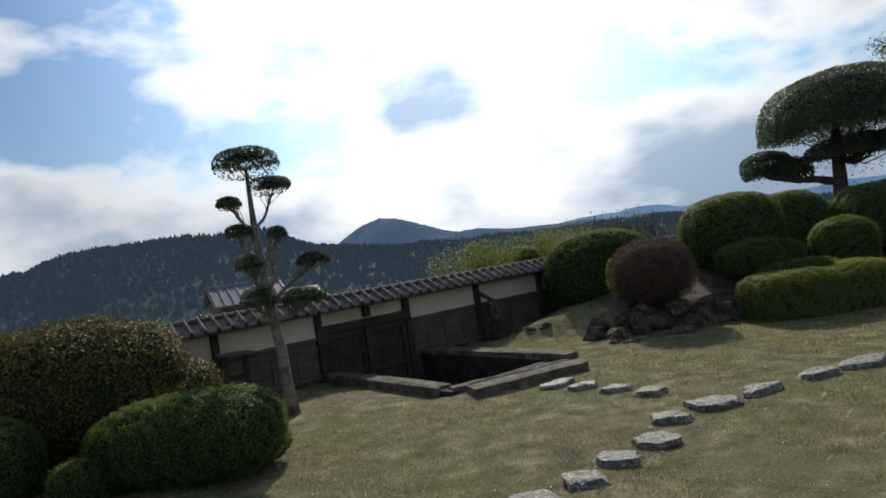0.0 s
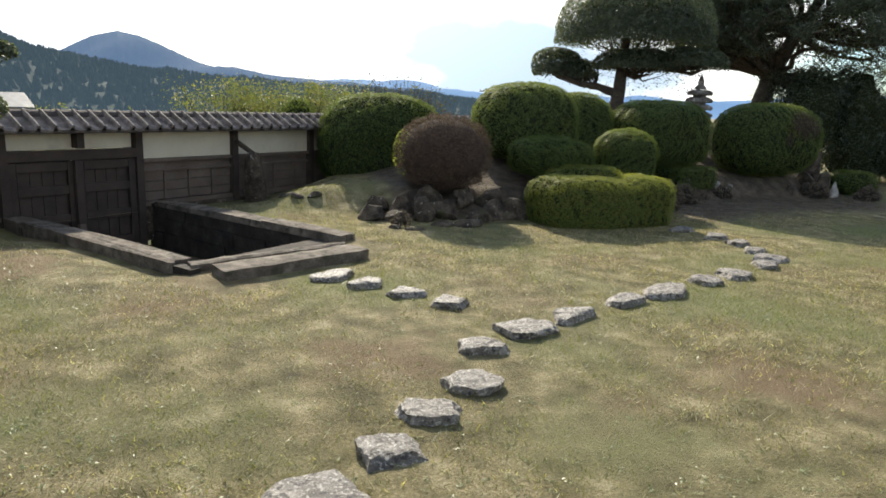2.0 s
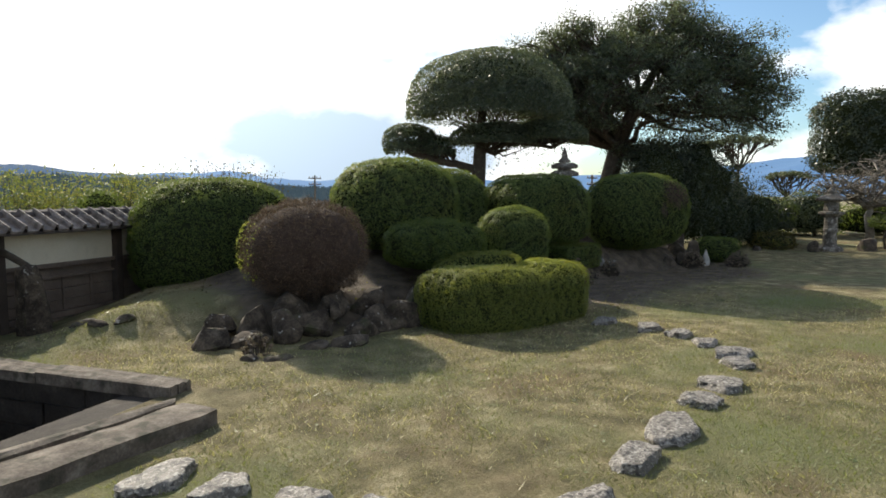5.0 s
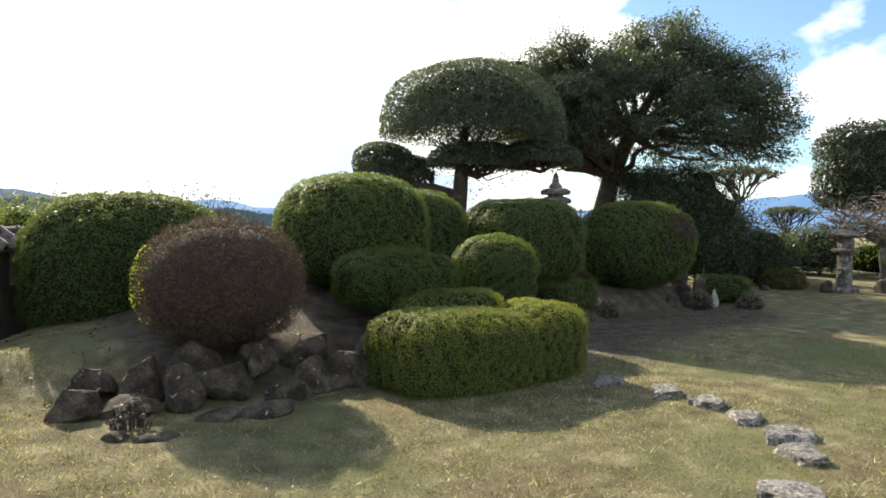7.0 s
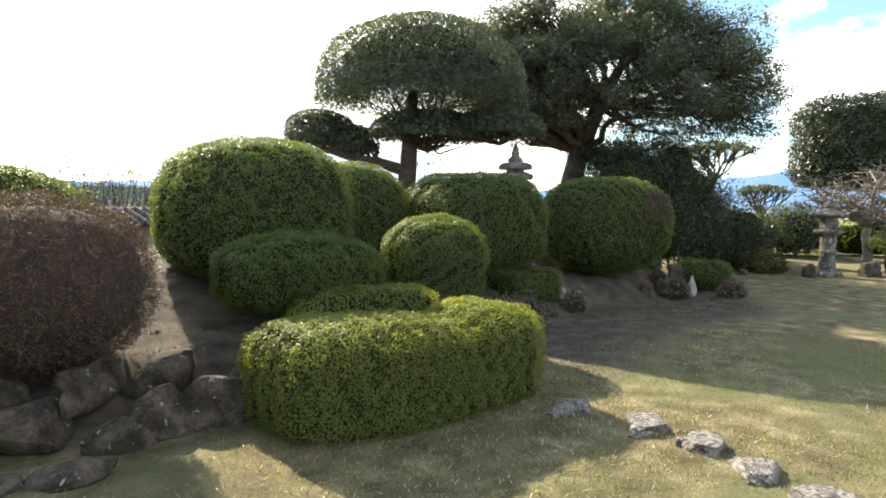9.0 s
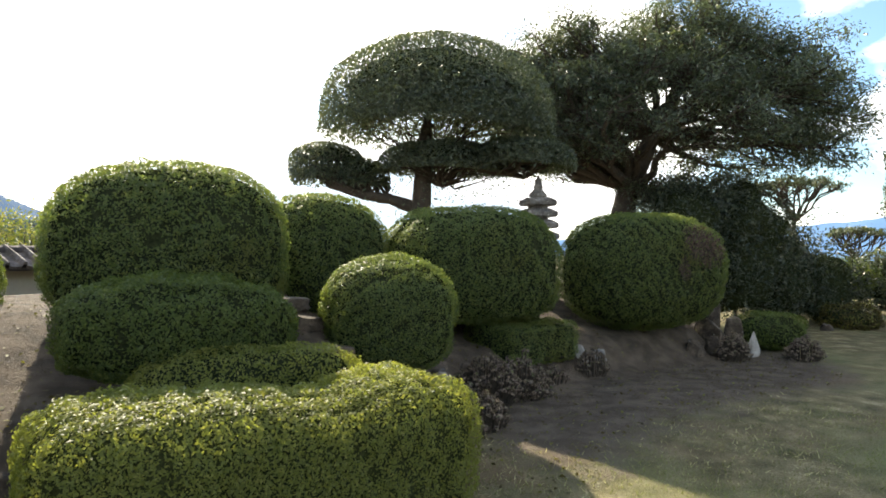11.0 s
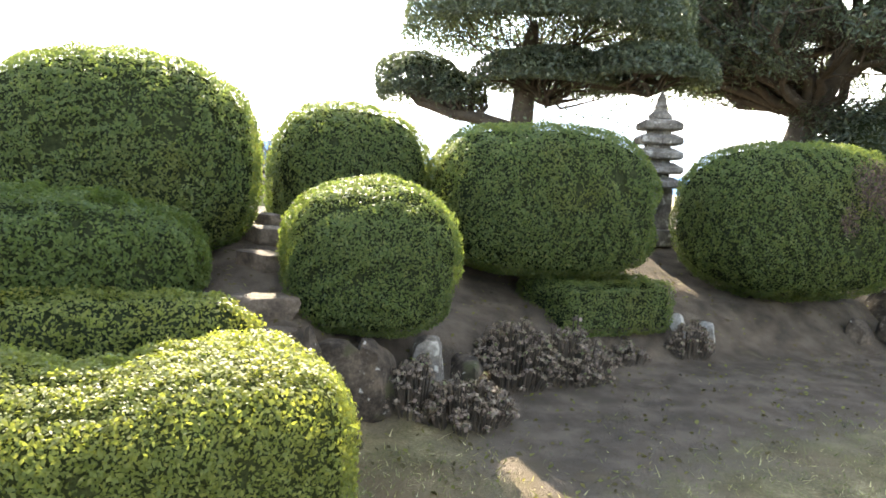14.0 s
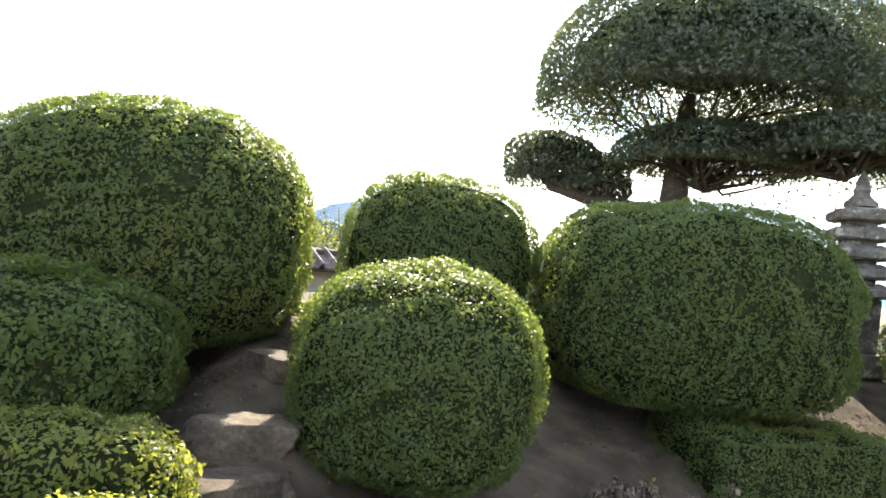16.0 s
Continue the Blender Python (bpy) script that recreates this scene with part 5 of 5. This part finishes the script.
bush("flat-topped clipped shrub behind the lantern", [((21.6, 12.2, 0.5), (0.8, 0.6, 0.22), 2.4, 0)], leaf=0.05, density=1200, material=LEAF, group="far shrubs", fuzz=0.03, stems=3)
for i, (x, y, a, b, h) in enumerate([(20.4, 12.3, .4, .3, .28), (21.2, 11.6, .5, .35, .3), (18.9, 13.1, .2, .15, .3), (22.1, 11.0, .5, .4, .35), (17.9, 14.1, .2, .15, .12)]):
    rock("rock", (x, y, on_ground(x, y) + h * 0.3), (a, b, h), STONE_DARK, "dark garden rock beside the lantern", "rock", "far garden rocks", seed=820 + i, turn=i * 50, rough=0.1, cuts=12)


bush("dark evergreen shrub closing the far garden", [((22.4, 18.4, 1.0), (1.5, 0.9, 1.1), 2.3, 0), ((25.6, 16.4, 0.6), (1.3, 0.9, 0.8), 2.3, 0)], leaf=0.08, density=700, material=LEAF_TREE, group="far shrubs", fuzz=0.08, lump=0.1)
bush("dark evergreen shrub closing the far garden", [((27.0, 13.2, 0.6), (1.5, 1.0, 0.85), 2.3, 0), ((29.5, 11.8, 0.6), (1.4, 1.0, 0.8), 2.3, 0)], leaf=0.08, density=700, material=LEAF_TREE, group="far shrubs", fuzz=0.08, lump=0.1)


def plum_tree():
    base = Vector((21.8, 12.9, on_ground(21.8, 12.9, 0.08)))
    rng = np.random.default_rng(61)
    root = empty("bare_plum_tree", Matrix.Translation(base), "leafless grey plum tree with crooked twigs", "tree")
    bm = bmesh.new()
    tube(bm, [(0, 0, 0), (0.1, 0, 0.5), (0.0, 0.05, 1.0), (0.15, 0, 1.35)], [0.14, 0.12, 0.1, 0.08], 8)
    part("trunk", bm, BARK_PALE, root, smooth=True)
    for k in range(11):
        bm = bmesh.new()
        a = k * math.tau / 9 + rng.normal() * 0.2
        e = Vector((math.cos(a) * rng.uniform(1.2, 2.0), math.sin(a) * rng.uniform(1.0, 1.6), rng.uniform(1.5, 2.5)))
        pts = limb(bm, (0.1, 0, 1.2), e, 0.06, 0.025, rng, 0.7, 7)
        for _ in range(18):
            s = pts[rng.integers(2, 8)]
            d = Vector((rng.normal() * 0.5, rng.normal() * 0.5, rng.uniform(-0.05, 0.5)))
            tw = limb(bm, s, s + d, 0.022, 0.008, rng, 0.8, 5)
            for _ in range(2):
                limb(bm, tw[3], tw[3] + Vector((rng.normal() * 0.25, rng.normal() * 0.25, rng.uniform(0, 0.3))), 0.012, 0.005, rng, 0.6, 3)
        part("branch", bm, BARK_PALE, root, smooth=True)


plum_tree()

# ---- small timber things by the wall ----
def timber_stand():
    root = empty("timber_stand", Matrix.Translation(un(3.25, 10.35, on_ground(*un(3.25, 10.35)[:2]))) @ WT, "small dark timber stand with a flat top", "stand")
    for a in (-0.16, 0.16):
        part("post", box_bm((0.07, 0.07, 0.82), pose(a, 0, 0.39), 0.006), WOOD_DARK, root)
    part("top", box_bm((0.52, 0.26, 0.05), pose(0, 0, 0.82, 0, 4, 0), 0.01), WOOD, root)
    part("rail", box_bm((0.3, 0.05, 0.08), pose(0, 0.0, 0.45), 0.006), WOOD_DARK, root)


timber_stand()
stake = part("timber_stake", box_bm((0.09, 0.06, 0.55), pose(0, 0, 0.26, 0, 0, 0), 0.01), WOOD)
stake.matrix_world = Matrix.Translation(un(5.72, 10.5, FLOOR_Z)) @ WT @ pose(0, 0, 0, -8, 3, 0)
tagged(stake, "short weathered timber stake against the gate", "stake")
log = bmesh.new()
tube(log, [un(8.5, 10.7, 0.62), Vector((0.69, 13.53, 0.55)), Vector((0.82, 13.4, 0.46))], [0.045, 0.045, 0.04], 8)
tagged(part("leaning_log", log, BARK, smooth=True), "dark log leaning from the wall on the upright stone", "log")

# ---- beyond the wall ----


def thicket(label, c, r, count, seed, leaf=0.075, material=None, twigs=60):
    material = material or LEAF_BRIGHT
    rng = np.random.default_rng(seed)
    z0 = on_ground(c[0], c[1])
    base = Vector((c[0], c[1], z0))
    root = empty("thicket", Matrix.Translation(base), label, "shrub", "shrubs beyond the wall")
    bm = bmesh.new()
    P = []
    for _ in range(twigs):
        x, y = rng.normal() * r[0] * 0.5, rng.normal() * r[1] * 0.5
        h = (c[2] - z0) + r[2] * rng.uniform(0.2, 1.15) * math.exp(-(x / r[0]) ** 2 * 0.4)
        pts = limb(bm, (x * 0.7, y * 0.7, -0.1), (x + rng.normal() * 0.3, y, h), 0.03, 0.006, rng, 0.15, 6)
        for p in pts[3:]:
            P.append(np.array(p) + rng.normal(size=(int(count / twigs / 4), 3)) * np.array([0.36, 0.36, 0.17]) * min(1.0, r[2]))
    part("stem", bm, BARK, root)
    P = np.concatenate(P)
    leaf_mesh("foliage", P, np.tile([0.0, -0.3, 0.6], (len(P), 1)), leaf, material, root, rng, 0.9, 0.4)


thicket("bright yellow-green thicket behind the garden wall", (1.6, 25.0, 0.75), (1.9, 1.2, 0.9), 15000, 71, 0.08)
thicket("bright yellow-green thicket behind the garden wall", (4.4, 25.5, 0.75), (1.8, 1.2, 0.95), 15000, 72, 0.08)
thicket("thin half-bare bushes behind the garden wall", (6.6, 25.0, 1.0), (1.5, 1.2, 1.1), 1800, 73, 0.09, LEAF_RUST, 90)
thicket("weedy tops behind the garden wall", (-2.5, 16.5, 0.6), (2.6, 0.7, 0.35), 1500, 74, 0.07, None, 50)
bush("dark round clipped shrub behind the wall", [((2.5, 20.0, 0.85), (0.5, 0.5, 0.6), 2.5, 0)], leaf=0.05, density=1500, material=LEAF_DARK, group="shrubs beyond the wall")
bush("dark rounded tree below the wall", [((-9.0, 24.0, -0.6), (0.9, 0.9, 1.2), 2.2, 0)], leaf=0.1, density=500, material=LEAF_TREE, group="shrubs beyond the wall", fuzz=0.15)
bush("dark rounded shrub behind the wall", [((0.4, 21.0, 0.35), (0.5, 0.5, 0.5), 2.3, 0)], leaf=0.06, density=1000, material=LEAF_DARK, group="shrubs beyond the wall", fuzz=0.05)


def farm_house():
    x, y, ridge = -17.8, 58.0, 1.75
    z0 = on_ground(x, y)
    root = empty("farm_house", Matrix.Translation((x, y, z0)) @ pose(0, 0, 0, 0, 0, 28), "tile-roofed farmhouse below the garden wall", "house")
    top = ridge - z0
    part("wall", box_bm((5.6, 5.0, top - 1.4), Matrix.Translation((0, 0, (top - 1.4) / 2)), 0.02), WOOD, root)
    for s in (-1, 1):
        ob = part("roof", box_bm((6.4, 3.6, 0.16), pose(0, s * 1.6, top - 0.95, -s * 27, 0, 0), 0.03), SLATE, root, "grey tiled roof slope")
        for k in range(9):
            part("tile_rib", box_bm((0.1, 3.5, 0.06), pose(-3.0 + k * 0.75, s * 1.63, top - 0.85, -s * 27, 0, 0), 0.02), SLATE, ob)
    part("ridge", box_bm((6.5, 0.35, 0.3), pose(0, 0, top - 0.1), 0.06), SLATE, root)
    for k in range(4):
        w = part("window", box_bm((1.0, 0.08, 1.0), pose(-2.0 + 1.3 * k, -2.52, top - 2.6), 0.02), WOOD_DARK, root)
        part("sill", box_bm((1.1, 0.14, 0.08), pose(-2.0 + 1.3 * k, -2.56, top - 3.15), 0.01), WOOD, w)
    wing = part("wing", box_bm((4.2, 3.2, top - 2.0), Matrix.Translation((4.0, 0.4, (top - 2.0) / 2)), 0.02), WOOD, root)
    for s in (-1, 1):
        part("wing_roof", box_bm((5.0, 2.4, 0.14), pose(4.2, 0.4 + s * 1.05, top - 1.7, -s * 25, 0, 0), 0.03), SLATE, wing)


farm_house()


def utility_pole(x, y):
    z0 = on_ground(x, y)
    root = empty("utility_pole", Matrix.Translation((x, y, z0)), "far grey utility pole with crossarms", "pole", "far utility poles")
    h = 3.4 - z0
    bm = bmesh.new()
    tube(bm, [(0, 0, 0), (0, 0, h)], [0.16, 0.11], 8)
    part("shaft", bm, CONCRETE, root)
    for z in (h - 0.4, h - 1.2):
        part("crossarm", box_bm((1.8, 0.12, 0.12), pose(0, 0, z), 0.02), WOOD_DARK, root)
        for k in (-0.8, -0.3, 0.3, 0.8):
            part("insulator", box_bm((0.1, 0.1, 0.2), pose(k, 0, z + 0.16), 0.03), STONE_PALE, root)


utility_pole(38.0, 88.0)
utility_pole(64.0, 62.0)


# ---- lawn blades ----
def lawn_blades():
    rng = np.random.default_rng(91)
    n = 330000
    x, y = rng.uniform(-3.2, 11.5, n), rng.uniform(1.8, 12.9, n)
    # denser close to the walk, thinner far off and on bare ground
    u, v = 0.809 * x + 0.588 * y, -0.588 * x + 0.809 * y
    d = y - np.interp(x, FRONT_X, FRONT_Y)
    ok = (d < np.where(x < 2.2, 1.6, -0.05) - 0.5 * rng.random(n)) & ~((u > 4.6) & (u < 7.25) & (v > 6.2) & (v < 10.8))
    ok &= rng.random(n) < (0.66 + 0.55 * wobble(np.stack([x, y, 0 * x], 1), 1.7, 92) + 0.2 * wobble(np.stack([x, y, 0 * x], 1), 9.0, 95))
    ok &= (rng.random(n) > smooth((d + 2.6) / 1.6) * smooth((x - 6.8) / 1.5) * 0.97)
    x, y = x[ok], y[ok]
    z = ground_z(x, y)
    n = len(x)
    h = rng.gamma(4, 0.0047, n) + 0.004
    a = rng.uniform(0, math.tau, n)
    lean = rng.normal(size=(n, 2)) * h[:, None] * 0.9
    w = rng.uniform(0.002, 0.0055, n)
    p = np.stack([x, y, z - 0.004], 1)
    side = np.stack([np.cos(a) * w, np.sin(a) * w, 0 * a], 1)
    tip = p + np.stack([lean[:, 0], lean[:, 1], h], 1)
    v = np.stack([p - side, p + side, tip], 1).reshape(-1, 3)
    me = bpy.data.meshes.new("grass")
    me.vertices.add(3 * n)
    me.vertices.foreach_set("co", v.astype(np.float32).ravel())
    me.loops.add(3 * n)
    me.loops.foreach_set("vertex_index", np.arange(3 * n, dtype=np.int32))
    me.polygons.add(n)
    me.polygons.foreach_set("loop_start", np.arange(0, 3 * n, 3, dtype=np.int32))
    me.update(calc_edges=True)
    tagged(link_mesh("grass", me, BLADE), "short dry lawn grass", "grass", kind="stuff")


lawn_blades()


# ---- fallen leaves on the bare ground ----
def fallen_leaves():
    rng = np.random.default_rng(97)
    x, y = rng.uniform(1.8, 15, 9000), rng.uniform(8.5, 14.5, 9000)
    d = y - np.interp(x, FRONT_X, FRONT_Y)
    ok = (d > -1.6) & (d < 3.0) & ((x > 6.5) | (d > -0.2))
    x, y = x[ok], y[ok]
    P = np.stack([x, y, ground_z(x, y) + 0.006], 1)
    ob = leaf_mesh("fallen_leaves", P, np.tile([0.0, 0.0, 1.0], (len(P), 1)), 0.032, LEAF_RUST, None, rng, 0.35, 0.6)
    tagged(ob, "brown fallen leaves on bare earth", "leaves", kind="stuff")


fallen_leaves()


# ---- broad-leaved weeds in the lawn: small rosettes in patches ----
def lawn_weeds():
    rng = np.random.default_rng(93)
    n = 17000
    x, y = rng.uniform(-3.5, 7.0, n), rng.uniform(2.0, 10.5, n)
    u, v = 0.809 * x + 0.588 * y, -0.588 * x + 0.809 * y
    ok = ~((u > 4.6) & (u < 7.25) & (v > 6.2) & (v < 10.8)) & (y < np.interp(x, FRONT_X, FRONT_Y) - 0.1)
    patch = wobble(np.stack([x, y, 0 * x], 1), 1.9, 94) + 0.5 * wobble(np.stack([x, y, 0 * x], 1), 6.0, 96)
    ok &= rng.random(n) < np.clip(0.5 + 1.1 * patch, 0.22, 1) * (1.1 - 0.85 * smooth((x + y - 4.5) / 5.0))
    x, y = x[ok], y[ok]
    per = 7
    a = rng.uniform(0, math.tau, (len(x), per))
    r = rng.uniform(0.004, 0.03, (len(x), per)) * rng.uniform(0.6, 1.2, len(x))[:, None]
    px, py = (x[:, None] + np.cos(a) * r).ravel(), (y[:, None] + np.sin(a) * r).ravel()
    P = np.stack([px, py, ground_z(px, py) + rng.uniform(0.004, 0.016, len(px))], 1)
    N = np.stack([np.cos(a).ravel() * 0.35, np.sin(a).ravel() * 0.35, np.ones(len(px))], 1)
    ob = leaf_mesh("lawn_weeds", P, N, 0.015, WEED, None, rng, 0.4, 0.42)
    tagged(ob, "small pale green weeds among the lawn grass", "weeds", kind="stuff")


lawn_weeds()
